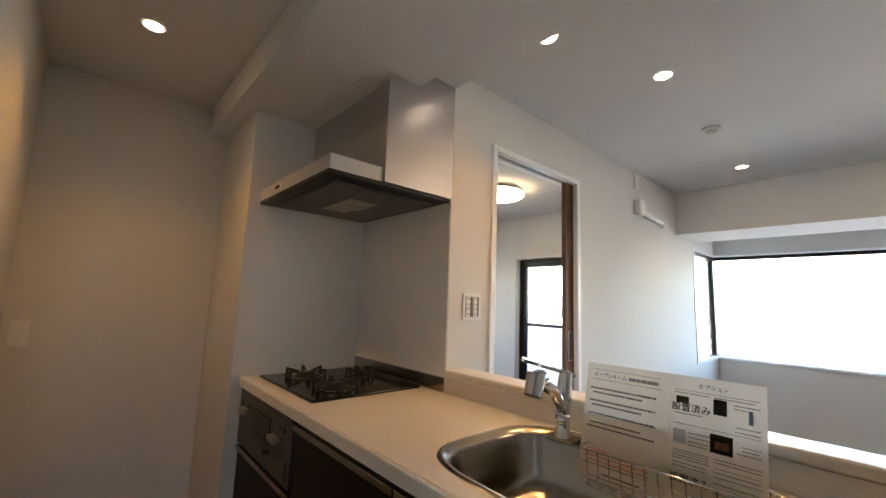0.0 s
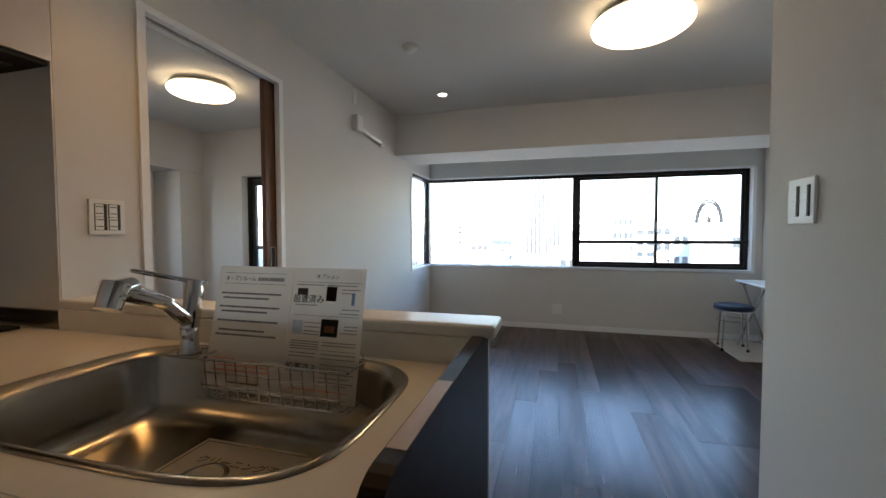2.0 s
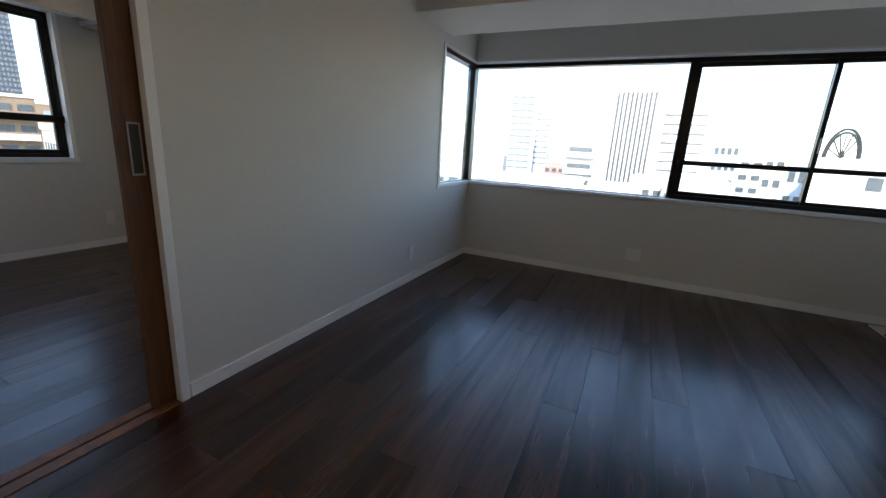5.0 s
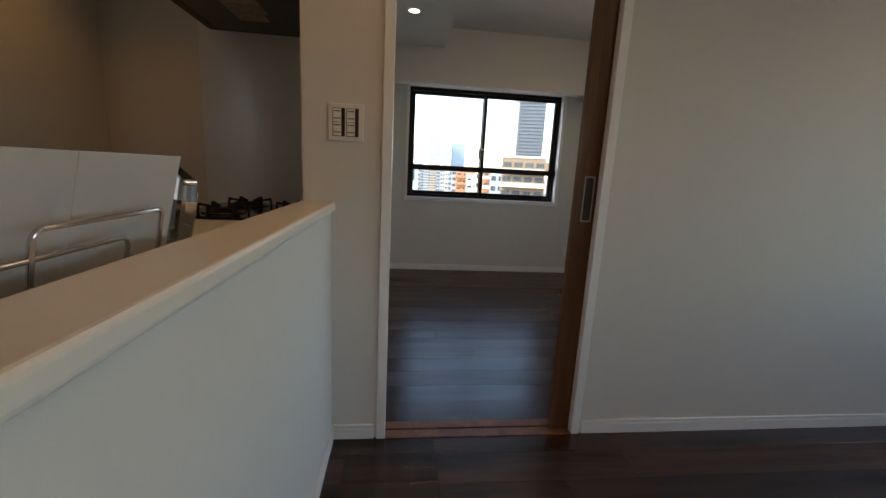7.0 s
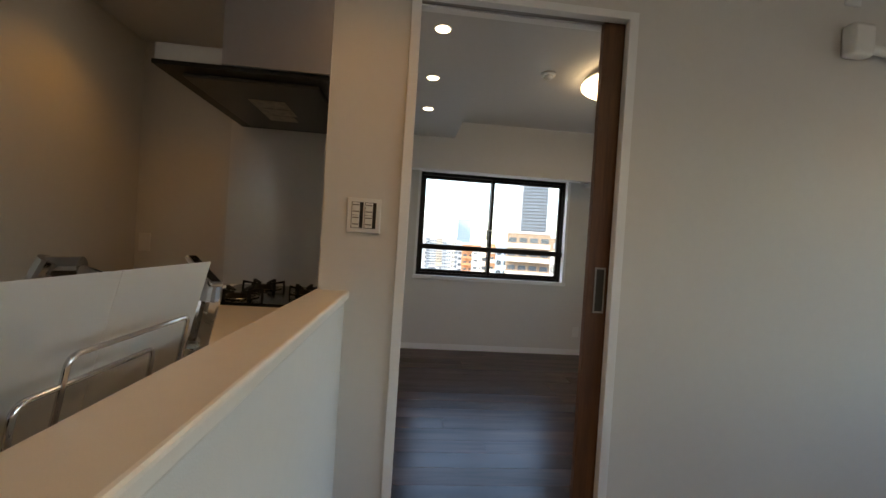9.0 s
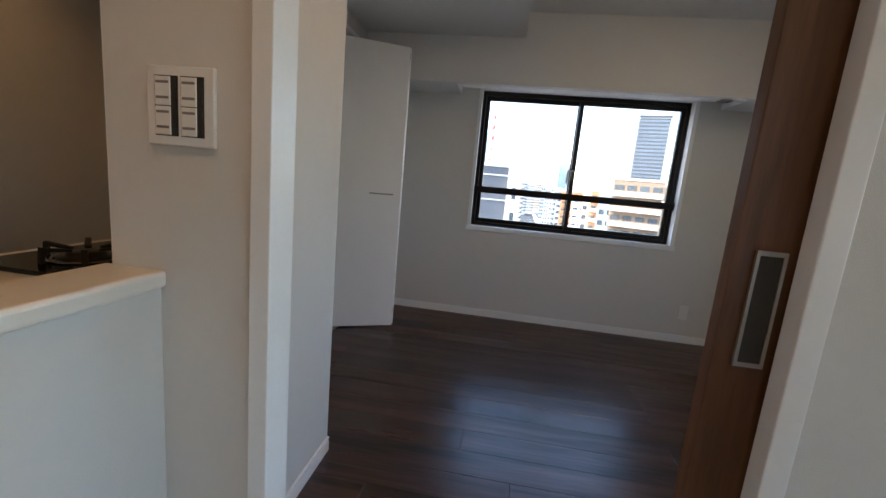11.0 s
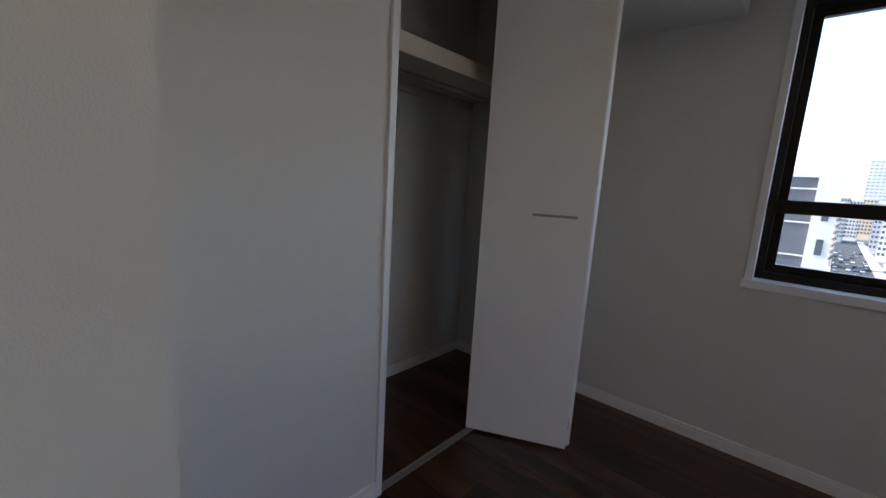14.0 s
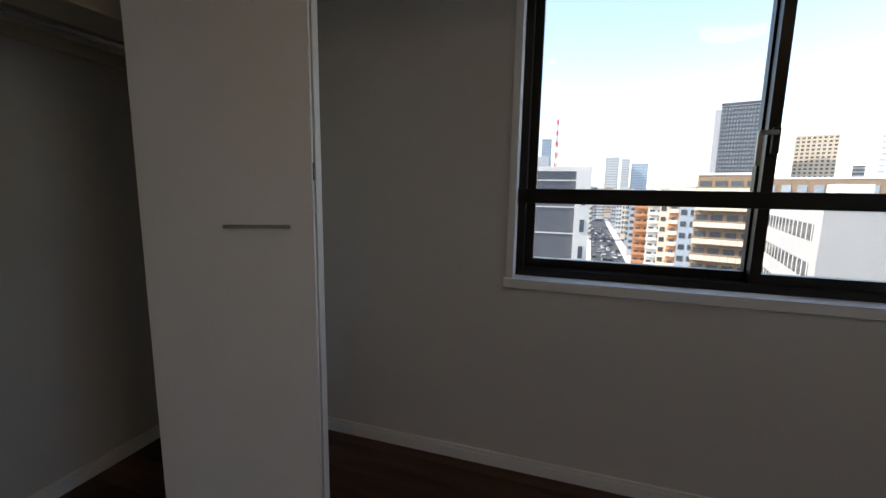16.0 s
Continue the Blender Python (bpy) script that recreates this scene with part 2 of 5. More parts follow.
def rounded(points, r, n=5):
    """The corner points of a path, with each inner corner rounded."""
    pts = [Vector(p) for p in points]
    out = [pts[0]]
    for a, b, c in zip(pts, pts[1:], pts[2:]):
        u, v = (a - b).normalized(), (c - b).normalized()
        k = min(r, (a - b).length * 0.49, (c - b).length * 0.49)
        p0, p1 = b + u * k, b + v * k
        for i in range(n + 1):
            s = i / n
            out.append(p0 * (1 - s) ** 2 + b * 2 * s * (1 - s) + p1 * s ** 2)
    out.append(pts[-1])
    return [tuple(p) for p in out]


def lathe(profile, seg=32, centre=(0, 0, 0), ring=False):
    """A turned shape from (radius, height) pairs round z."""
    bm = bmesh.new()
    rings = []
    for r, z in profile:
        rings.append([bm.verts.new((centre[0] + r * math.cos(2 * math.pi * i / seg), centre[1] + r * math.sin(2 * math.pi * i / seg), centre[2] + z)) for i in range(seg)])
    for a, b in zip(rings, rings[1:]):
        for i in range(seg):
            bm.faces.new((a[i], a[(i + 1) % seg], b[(i + 1) % seg], b[i]))
    if ring:
        for i in range(seg):
            bm.faces.new((rings[-1][i], rings[-1][(i + 1) % seg], rings[0][(i + 1) % seg], rings[0][i]))
    else:
        bm.faces.new(rings[0][::-1])
        bm.faces.new(rings[-1])
    bmesh.ops.recalc_face_normals(bm, faces=bm.faces[:])
    for f in bm.faces:
        f.smooth = True
    return bm


def thing(name, label, category, at=(0, 0, 0), group="", rz=0):
    ob = new(name)
    ob.empty_display_size = 0.1
    ob.matrix_world = pose(*at, 0, 0, rz)
    return tagged(ob, label, category, group)


def structure(name, bm, material, label):
    return tagged(link_mesh(name, bm, material), label, "wall" if "wall" in name else name.split("_")[0], "", "structure")


def writing(body, size, parent, m, material, label="", bold=0.0):
    cu = bpy.data.curves.new("lettering", 'FONT')
    cu.body = body
    cu.size = size
    cu.extrude = 0.0003
    cu.offset = bold
    cu.materials.append(material)
    ob = new("lettering", cu)
    ob.parent = parent
    ob.matrix_local = m
    if label:
        ob["label"] = label
    return ob


# ---- plan ----
CH = 2.38                      # ceiling height
XW, XF = 3.80, 3.88            # living window wall, its frame plane
YB = 2.87                      # bedroom window wall
YR = -3.74                     # living right wall
XL = -1.82                     # kitchen back wall
YK = 0.79                      # kitchen end wall behind the hob
XB = -0.245                    # bedroom side of that wall
XK = -0.76                     # closet front
YN = 1.38                      # back of the fridge recess
XC = -0.31                     # kitchen side of the dividing wall and of the ledge
YP, XP = -2.21, 0.20           # passage wall face and its end

# ---- walls ----
structure("wall_partition", boxes((XC, -0.036, 0, 0.055, 0, CH), (0.836, 3.08, 0, 0.085, 0, CH), (-0.036, 0.836, 0, 0.085, 2.092, CH)), WHITE,
          "white papered wall between living room and bedroom")
structure("wall_kitchen_side", boxes((XC, XB, 0.055, YK, 0, CH)), WHITE, "white papered wall beside the hob")
structure("wall_kitchen_end", boxes((-0.985, XB, YK, YK + 0.05, 0, CH), (-0.985, -0.9, YK + 0.05, YN, 0, CH)), WHITE, "white papered wall end at the kitchen")
structure("wall_fridge_recess", boxes((XL - 0.1, -0.9, YN, YN + 0.1, 0, CH)), WHITE, "papered wall at the back of the fridge recess")
structure("wall_kitchen_back", boxes((XL - 0.1, XL, -1.42, YN, 0, CH), (XL - 0.1, XL, YP - 0.1, -1.42, 2.05, CH)), WHITE, "papered wall behind the kitchen")
# unseen corridor, added so that some light leaves the kitchen
structure("wall_corridor", boxes((XL - 1.6, XL - 0.1, YP - 0.1, YP, 0, CH), (XL - 1.6, XL - 0.1, -1.42, -1.32, 0, CH), (XL - 1.7, XL - 1.6, YP - 0.1, -1.32, 0, CH)), WHITE, "plain papered wall of an added, unseen corridor")
structure("ceiling_corridor", boxes((XL - 1.7, XL - 0.1, YP - 0.1, -1.32, CH, CH + 0.15)), CEIL, "white papered ceiling of the added, unseen corridor")
structure("floor_slab_corridor", boxes((XL - 1.7, XL - 0.1, YP - 0.1, -1.32, -0.25, -0.014)), UNDER, "dark slab under the added, unseen corridor's floorboards")
structure("wall_passage", boxes((XL, XP, YP - 0.1, YP, 0, CH), (XP - 0.1, XP, YR, YP - 0.1, 0, CH)), WHITE, "white papered wall with a light switch")
structure("wall_living_right", boxes((XP, XW, YR - 0.12, YR, 0, CH)), WHITE, "white papered wall of the living room")
structure("wall_living_window", boxes((XW, XW + 0.2, YR - 0.12, 0.12, 0, 0.735), (XW, XW + 0.2, YR - 0.12, 0.12, 1.895, CH), (XW, XW + 0.2, YR - 0.12, -3.66, 0.735, 1.895)), WHITE,
          "white papered wall under the long corner window")
structure("wall_corner_window", boxes((3.08, XW, 0, 0.12, 0, 0.735), (3.08, XW, 0, 0.12, 1.895, CH)), WHITE, "white papered wall round the corner window")
structure("wall_bedroom_window", boxes((-1.52, 0.09, YB, YB + 0.2, 0, CH), (1.795, 2.8, YB, YB + 0.2, 0, CH), (0.09, 1.795, YB, YB + 0.2, 0, 0.768), (0.09, 1.795, YB, YB + 0.2, 1.97, CH)), WHITE,
          "white papered wall with a sliding window")
structure("wall_bedroom_right", boxes((2.62, 2.8, 0.0855, 0.97, 0, CH), (2.62, 2.8, 1.92, YB, 0, CH), (2.62, 2.8, 0.97, 1.92, 1.84, CH), (2.62, 2.8, 0.97, 1.92, 0, 0.10)), WHITE,
          "white papered wall with a balcony door")
structure("wall_pillar", boxes((2.33, 2.62, 2.49, YB, 0, CH)), WHITE, "white papered corner pillar in the bedroom")
structure("wall_closet_front", boxes((XK - 0.1, XK, YK + 0.05, 1.555, 0, CH), (XK - 0.1, XK, 2.575, YB, 0, CH), (XK - 0.1, XK, 1.555, 2.575, 2.11, CH)), WHITE, "white papered wall round the closet opening")
structure("wall_closet_back", boxes((-1.52, -1.42, YN + 0.1, YB, 0, CH)), WHITE, "plain inner back wall of the closet")
structure("wall_closet_side", boxes((-1.42, XK - 0.1, YN + 0.1, YN + 0.15, 0, CH)), WHITE, "plain inner side wall of the closet")
structure("wall_closet_end", boxes((-1.42, XK - 0.1, 2.80, YB, 0, CH)), WHITE, "plain inner end wall of the closet")

# ---- floors ----
structure("floor_slab", boxes((XL - 0.1, XW + 0.2, YR - 0.12, YB + 0.2, -0.25, -0.014)), UNDER, "dark slab under the floorboards")

# ---- ceilings ----
structure("ceiling", boxes((XL - 0.1, XW + 0.2, YR - 0.12, YB + 0.2, CH, CH + 0.15)), CEIL, "white papered ceiling")
structure("ceiling_beam_living", boxes((2.62, 3.22, YR, 0, 1.975, CH), (3.22, XW, YR, 0, 2.27, CH)), CEIL, "white dropped beam along the living room window")
structure("ceiling_beam_kitchen", boxes((-1.09, -0.53, YP, YK, 2.215, CH), (-1.09, -0.985, YK, YN, 2.215, CH)), CEIL, "white dropped beam above the kitchen counter")
structure("ceiling_step_kitchen", boxes((-0.53, XC, YP, 0.05, 2.295, CH)), CEIL, "white shallow step beside the kitchen beam")
structure("ceiling_beam_bedroom", boxes((XK, 2.62, 2.46, 2.52, 1.89, CH), (XK, -0.06, 2.52, YB, 1.89, CH), (1.95, 2.62, 2.52, YB, 1.89, CH), (-0.06, 1.95, 2.52, YB, 1.985, CH)), CEIL, "white dropped beam above the bedroom window")
structure("ceiling_drop_bedroom", boxes((XK, 0.41, 0.085, 2.46, 2.21, CH)), CEIL, "white lowered strip of ceiling with downlights")

# ---- skirting boards ----


def skirting(name, x0, y0, x1, y1, nx, ny):
    """A stepped skirting board from one floor point to another, standing out along (nx, ny)."""
    bm = bmesh.new()
    for t, z0, z1 in ((0.009, 0.0, 0.044), (0.006, 0.044, 0.052), (0.009, 0.052, 0.062)):
        add_box(bm, min(x0, x1, x0 + nx * t, x1 + nx * t), max(x0, x1, x0 + nx * t, x1 + nx * t),
                min(y0, y1, y0 + ny * t, y1 + ny * t), max(y0, y1, y0 + ny * t, y1 + ny * t), z0, z1)
    return tagged(link_mesh(name, bm, TRIM), "white grooved skirting board along the wall", "baseboard", "skirting boards", "structure")


skirting("baseboard", -0.225, 0, -0.045, 0, 0, -1)
skirting("baseboard", 0.845, 0, XW, 0, 0, -1)
skirting("baseboard", XW, YR, XW, -0.01, -1, 0)
skirting("baseboard", XP, YR, XW - 0.01, YR, 0, 1)
skirting("baseboard", XL, YP, XP + 0.009, YP, 0, 1)
skirting("baseboard", XP, YR, XP, YP, 1, 0)
skirting("baseboard", XK, YB, 2.33, YB, 0, -1)
skirting("baseboard", 2.33, 2.49, 2.33, YB, -1, 0)
skirting("baseboard", 2.32, 2.49, 2.62, 2.49, 0, -1)
skirting("baseboard", 2.62, 1.92, 2.62, 2.48, -1, 0)
skirting("baseboard", 2.62, 0.09, 2.62, 0.97, -1, 0)
skirting("baseboard", XB, 0.06, XB, YK + 0.05, 1, 0)
skirting("baseboard", XK, YK + 0.06, XK, 1.555, 1, 0)
skirting("baseboard", XK, 2.575, XK, YB, 1, 0)
skirting("baseboard", -1.42, YN + 0.15, -1.42, 2.80, 1, 0)
skirting("baseboard", -1.42, 2.80, XK - 0.1, 2.80, 0, -1)
skirting("baseboard", -0.215, -1.404, -0.215, 0, 1, 0)
skirting("baseboard", XL, YN, -0.985, YN, 0, -1)

# ---- windows ----


def sash(name, parent, axis, u0, u1, z0, z1, depth0, depth1, bar=0.045, glass=GLASS, rail=None):
    """A metal sash with one pane. axis 'x': it spans along x, its depth along y; 'y': the other way round."""
    def b(ua, ub, za, zb, da, db):
        return (ua, ub, da, db, za, zb) if axis == 'x' else (da, db, ua, ub, za, zb)
    rims = [b(u0, u0 + bar, z0, z1, depth0, depth1), b(u1 - bar, u1, z0, z1, depth0, depth1),
            b(u0 + bar, u1 - bar, z0, z0 + bar, depth0, depth1), b(u0 + bar, u1 - bar, z1 - bar, z1, depth0, depth1)]
    if rail is not None:
        rims.append(b(u0 + bar, u1 - bar, rail - 0.02, rail + 0.02, depth0, depth1))
    s = part(name, boxes(*rims), BLACKFRAME, parent)
    mid = (depth0 + depth1) / 2
    levels = [z0 + bar, z1 - bar] if rail is None else [z0 + bar, rail - 0.02, rail + 0.02, z1 - bar]
    for za, zb in zip(levels[::2], levels[1::2]):
        p = part("pane", boxes(b(u0 + bar, u1 - bar, za, zb, mid - 0.003, mid + 0.003)), glass, s, "clear glass pane")
        p.visible_shadow = False
    return s


# bedroom sliding window: outer frame, two sashes, guard rail, crescent lock, white trim and sill
win = tagged(new("window_1"), "dark bronze aluminium sliding window with two sashes", "window", "", "structure")
fy0, fy1 = YB + 0.07, YB + 0.165
wx0, wx1, wz0, wz1 = 0.117, 1.765, 0.808, 1.945
part("window_frame", boxes((wx0, wx0 + 0.028, fy0, fy1, wz0, wz1), (wx1 - 0.028, wx1, fy0, fy1, wz0, wz1), (wx0 + 0.028, wx1 - 0.028, fy0, fy1, wz0, wz0 + 0.03), (wx0 + 0.028, wx1 - 0.028, fy0, fy1, wz1 - 0.032, wz1)), BLACKFRAME, win)
sash("sash", win, 'x', wx0 + 0.028, 0.945, wz0 + 0.03, wz1 - 0.032, fy0 + 0.05, fy0 + 0.08, 0.034)
sash("sash", win, 'x', 0.917, wx1 - 0.028, wz0 + 0.03, wz1 - 0.032, fy0 + 0.012, fy0 + 0.042, 0.034)
part("guard_rail", boxes((wx0 - 0.006, wx1 + 0.006, fy0 - 0.024, fy0 + 0.008, 1.096, 1.152), bevel=0.003), BLACKFRAME, win)
part("rail_bracket", boxes((wx0 - 0.02, wx0, fy0 - 0.028, fy0 + 0.012, 1.082, 1.166), bevel=0.003), BLACKFRAME, win)
part("rail_bracket", boxes((wx1, wx1 + 0.02, fy0 - 0.028, fy0 + 0.012, 1.082, 1.166), bevel=0.003), BLACKFRAME, win)
lock = part("lock_body", boxes((0.925, 0.948, fy0 - 0.006, fy0 + 0.012, 1.275, 1.36), bevel=0.004), BLACKFRAME, win)
part("lock_lever", boxes((0.885, 0.937, fy0 - 0.02, fy0 - 0.008, 1.335, 1.35), (0.880, 0.896, fy0 - 0.02, fy0 - 0.008, 1.235, 1.35), bevel=0.003), SILVER, lock, "grey crescent lock lever")
part("window_trim", boxes((0.09, wx0, YB - 0.008, fy1, 0.768, 1.97), (wx1, 1.795, YB - 0.008, fy1, 0.768, 1.97), (wx0, wx1, YB - 0.008, fy1, wz1, 1.97)), TRIM, win, "white window lining")
part("window_sill", boxes((0.08, 1.805, YB - 0.014, fy1, 0.77, wz0), bevel=0.003), TRIM, win, "white window sill")

# living room corner window
win = tagged(new("window_2"), "long dark bronze aluminium corner window over the city", "window", "", "structure")
part("window_frame", boxes((XF, XF + 0.08, -3.64, -1.80, 0.765, 0.80), (XF + 0.02, XF + 0.08, -1.80, 0.10, 0.765, 0.772), (XF, XF + 0.08, -3.64, 0.10, 1.845, 1.88), (XF, XF + 0.08, -3.64, -3.60, 0.80, 1.845), (XF, XF + 0.08, -1.86, -1.80, 0.80, 1.845)), BLACKFRAME, win)
part("corner_post", boxes((XF - 0.01, XF + 0.08, 0.03, 0.11, 0.765, 1.845)), BLACKFRAME, win)
part("fixed_pane", boxes((XF + 0.03, XF + 0.036, -1.80, 0.02, 0.772, 1.845)), GLASS, win, "large clear fixed pane").visible_shadow = False
sash("sash", win, 'y', -2.74, -1.86, 0.80, 1.845, XF + 0.042, XF + 0.068, 0.03)
sash("sash", win, 'y', -3.60, -2.71, 0.80, 1.845, XF + 0.012, XF + 0.038, 0.03)
part("guard_rail", boxes((XF - 0.022, XF + 0.006, -3.61, -1.84, 1.05, 1.088), bevel=0.003), BLACKFRAME, win)
part("rail_bracket", boxes((XF - 0.026, XF + 0.006, -3.635, -3.605, 1.035, 1.10), bevel=0.003), BLACKFRAME, win)
lock = part("lock_body", boxes((XF - 0.004, XF + 0.012, -2.735, -2.715, 1.23, 1.31), bevel=0.004), BLACKFRAME, win)
part("lock_lever", boxes((XF - 0.018, XF - 0.006, -2.733, -2.719, 1.19, 1.30), bevel=0.003), SILVER, lock, "grey crescent lock lever")
part("window_frame", boxes((3.115, XF - 0.01, 0.04, 0.10, 0.765, 0.772), (3.115, XF - 0.01, 0.02, 0.10, 1.845, 1.88), (3.115, 3.135, 0.02, 0.10, 0.80, 1.845)), BLACKFRAME, win)
part("fixed_pane", boxes((3.135, XF - 0.01, 0.055, 0.061, 0.772, 1.845)), GLASS, win, "clear side pane").visible_shadow = False
part("window_trim", boxes((3.08, 3.115, -0.008, 0.12, 0.735, 1.895), (3.115, XW, -0.008, 0.12, 1.88, 1.895), (XW - 0.008, XF + 0.08, -3.66, 0.12, 1.88, 1.895), (XW - 0.008, XF + 0.08, -3.672, -3.64, 0.735, 1.88)), TRIM, win, "white window lining")
part("window_sill", boxes((3.07, XW - 0.012, -0.012, 0.12, 0.74, 0.765), (XW - 0.012, XF + 0.08, -3.675, 0.12, 0.74, 0.765)), TRIM, win, "white window sill")

# balcony door in the bedroom's outer wall
win = tagged(new("door_2"), "dark framed balcony door with clear and frosted panes", "door", "", "structure")
part("door_frame", boxes((2.72, 2.79, 0.97, 1.01, 0.10, 1.84), (2.72, 2.79, 1.88, 1.92, 0.10, 1.84), (2.72, 2.79, 1.01, 1.88, 1.80, 1.84), (2.72, 2.79, 1.01, 1.88, 0.10, 0.14)), BLACKFRAME, win)
leaf = part("door_leaf", boxes((2.735, 2.77, 1.01, 1.07, 0.14, 1.80), (2.735, 2.77, 1.82, 1.88, 0.14, 1.80), (2.735, 2.77, 1.07, 1.82, 1.74, 1.80), (2.735, 2.77, 1.07, 1.82, 0.14, 0.22), (2.735, 2.77, 1.07, 1.82, 0.99, 1.03)), BLACKFRAME, win)
part("pane", boxes((2.750, 2.756, 1.07, 1.82, 1.03, 1.74)), GLASS, leaf, "clear upper pane").visible_shadow = False
part("pane", boxes((2.750, 2.756, 1.07, 1.82, 0.22, 0.99)), FROST, leaf, "frosted lower pane").visible_shadow = False

# ---- sliding door between living room and bedroom ----
door = tagged(new("door_1"), "brown wooden pocket sliding door, pushed open into the wall", "door", "", "structure")
part("door_casing", boxes((-0.036, 0, -0.012, 0.064, 0, 2.092), bevel=0.002), TRIM, door, "white door casing")
part("door_casing", boxes((0.800, 0.836, -0.012, 0.024, 0, 2.092), bevel=0.002), TRIM, door, "white door casing")
part("door_casing", boxes((0.800, 0.836, 0.062, 0.097, 0, 2.092), bevel=0.002), TRIM, door, "white door casing")
part("door_casing", boxes((0.0, 0.800, -0.012, 0.026, 2.062, 2.092), (0.0, 0.800, 0.060, 0.097, 2.062, 2.092), bevel=0.002), TRIM, door, "white door casing")
part("door_track", boxes((0.0, 0.800, 0.027, 0.059, 2.07, 2.09)), SILVER, door, "metal head track")
part("threshold", boxes((0.0, 0.800, -0.012, 0.038, -0.012, 0.003), (0.0, 0.800, 0.050, 0.097, -0.012, 0.003)), DOORWOOD, door, "brown wooden threshold with a floor groove")
leaf = part("door_leaf", boxes((0.718, 0.832, 0.029, 0.057, 0.008, 2.066), bevel=0.002), DOORWOOD, door)
for y in (0.028, 0.058):
    part("door_handle", boxes((0.747, 0.752, y - 0.004, y + 0.004, 0.921, 1.101), (0.784, 0.789, y - 0.004, y + 0.004, 0.921, 1.101),
         (0.752, 0.784, y - 0.004, y + 0.004, 0.921, 0.928), (0.752, 0.784, y - 0.004, y + 0.004, 1.094, 1.101)), SILVER, leaf, "brushed metal flush pull")
    part("pull_recess", boxes((0.752, 0.784, y - 0.0025, y + 0.0025, 0.928, 1.094)), SLOT, leaf, "dark recess of the pull")

# ---- kitchen ----
ledge = thing("half_wall", "white papered half wall behind the kitchen counter", "half wall")
ledge["kind"] = "structure"
part("wall_body", boxes((XC, -0.215, -1.42, 0, 0, 0.93)), WHITE, ledge)
part("ledge", boxes((XC - 0.012, -0.198, -1.45, -0.002, 0.93, 0.962), bevel=0.008, segments=3), COUNTER, ledge, "cream ledge with rounded edges")
part("backsplash", boxes((XC - 0.012, XC, -1.394, -0.002, 0.862, 0.93)), COUNTER, ledge, "cream backsplash strip")


def slab_with_hole(x0, x1, y0, y1, z0, z1, cx, cy, hx, hy, power, seg=48):
    """A slab with a rounded hole (a superellipse), as one closed mesh."""
    bm = bmesh.new()
    rows = []
    for z in (z1, z0):
        inner, outer = [], []
        for i in range(seg):
            a = 2 * math.pi * i / seg
            c, s = math.cos(a), math.sin(a)
            ix = cx + hx * math.copysign(abs(c) ** (2 / power), c)
            iy = cy + hy * math.copysign(abs(s) ** (2 / power), s)
            k = min(((x1 if c > 0 else x0) - cx) / c if abs(c) > 1e-6 else 1e9, ((y1 if s > 0 else y0) - cy) / s if abs(s) > 1e-6 else 1e9)
            inner.append(bm.verts.new((ix, iy, z)))
            outer.append(bm.verts.new((cx + c * k, cy + s * k, z)))
        rows.append((inner, outer))
    for i in range(seg):
        j = (i + 1) % seg
        bm.faces.new((rows[0][0][i], rows[0][1][i], rows[0][1][j], rows[0][0][j]))
        bm.faces.new((rows[1][0][i], rows[1][0][j], rows[1][1][j], rows[1][1][i]))
        bm.faces.new((rows[0][1][i], rows[1][1][i], rows[1][1][j], rows[0][1][j]))
        bm.faces.new((rows[0][0][i], rows[0][0][j], rows[1][0][j], rows[1][0][i]))
    for x, y in ((x0, y0), (x0, y1), (x1, y0), (x1, y1)):
        for z in (z0, z1):
            near = sorted((v for v in bm.verts if abs(v.co.z - z) < 1e-6), key=lambda v: (v.co.x - x) ** 2 + (v.co.y - y) ** 2)[0]
            near.co = (x, y, z)
    bmesh.ops.recalc_face_normals(bm, faces=bm.faces[:])
    return bm


SX, SY, SHX, SHY = -0.605, -0.885, 0.262, 0.405   # sink centre and half sizes
CT0, CT1 = -0.93, XC - 0.012
top = tagged(link_mesh("worktop", slab_with_hole(CT0, CT1, -1.394, -0.36, 0.822, 0.862, SX, SY, SHX, SHY, 4.0), COUNTER), "cream solid-surface worktop with an inset sink", "worktop")
part("worktop_run", boxes((CT0, CT1, -0.36, YK, 0.822, 0.862)), COUNTER, top)
part("front_edge", boxes((CT0 - 0.014, CT0, -1.394, YK, 0.818, 0.8635), bevel=0.007, segments=3), COUNTER, top)

# sink: rim, bowl, drain
sink = thing("sink", "stainless steel kitchen sink with a rounded rim", "sink", (SX, SY, 0.862))


def bowl(levels, seg=56):
    bm = bmesh.new()
    rings = []
    for dx, hx, hy, z, p in levels:
        ring = []
        for i in range(seg):
            a = 2 * math.pi * i / seg
            c, s = math.cos(a), math.sin(a)
            ring.append(bm.verts.new((dx + hx * math.copysign(abs(c) ** (2 / p), c), hy * math.copysign(abs(s) ** (2 / p), s), z)))
        rings.append(ring)
    for a, b in zip(rings, rings[1:]):
        for i in range(seg):
            f = bm.faces.new((a[i], a[(i + 1) % seg], b[(i + 1) % seg], b[i]))
            f.smooth = True
    return bm, rings


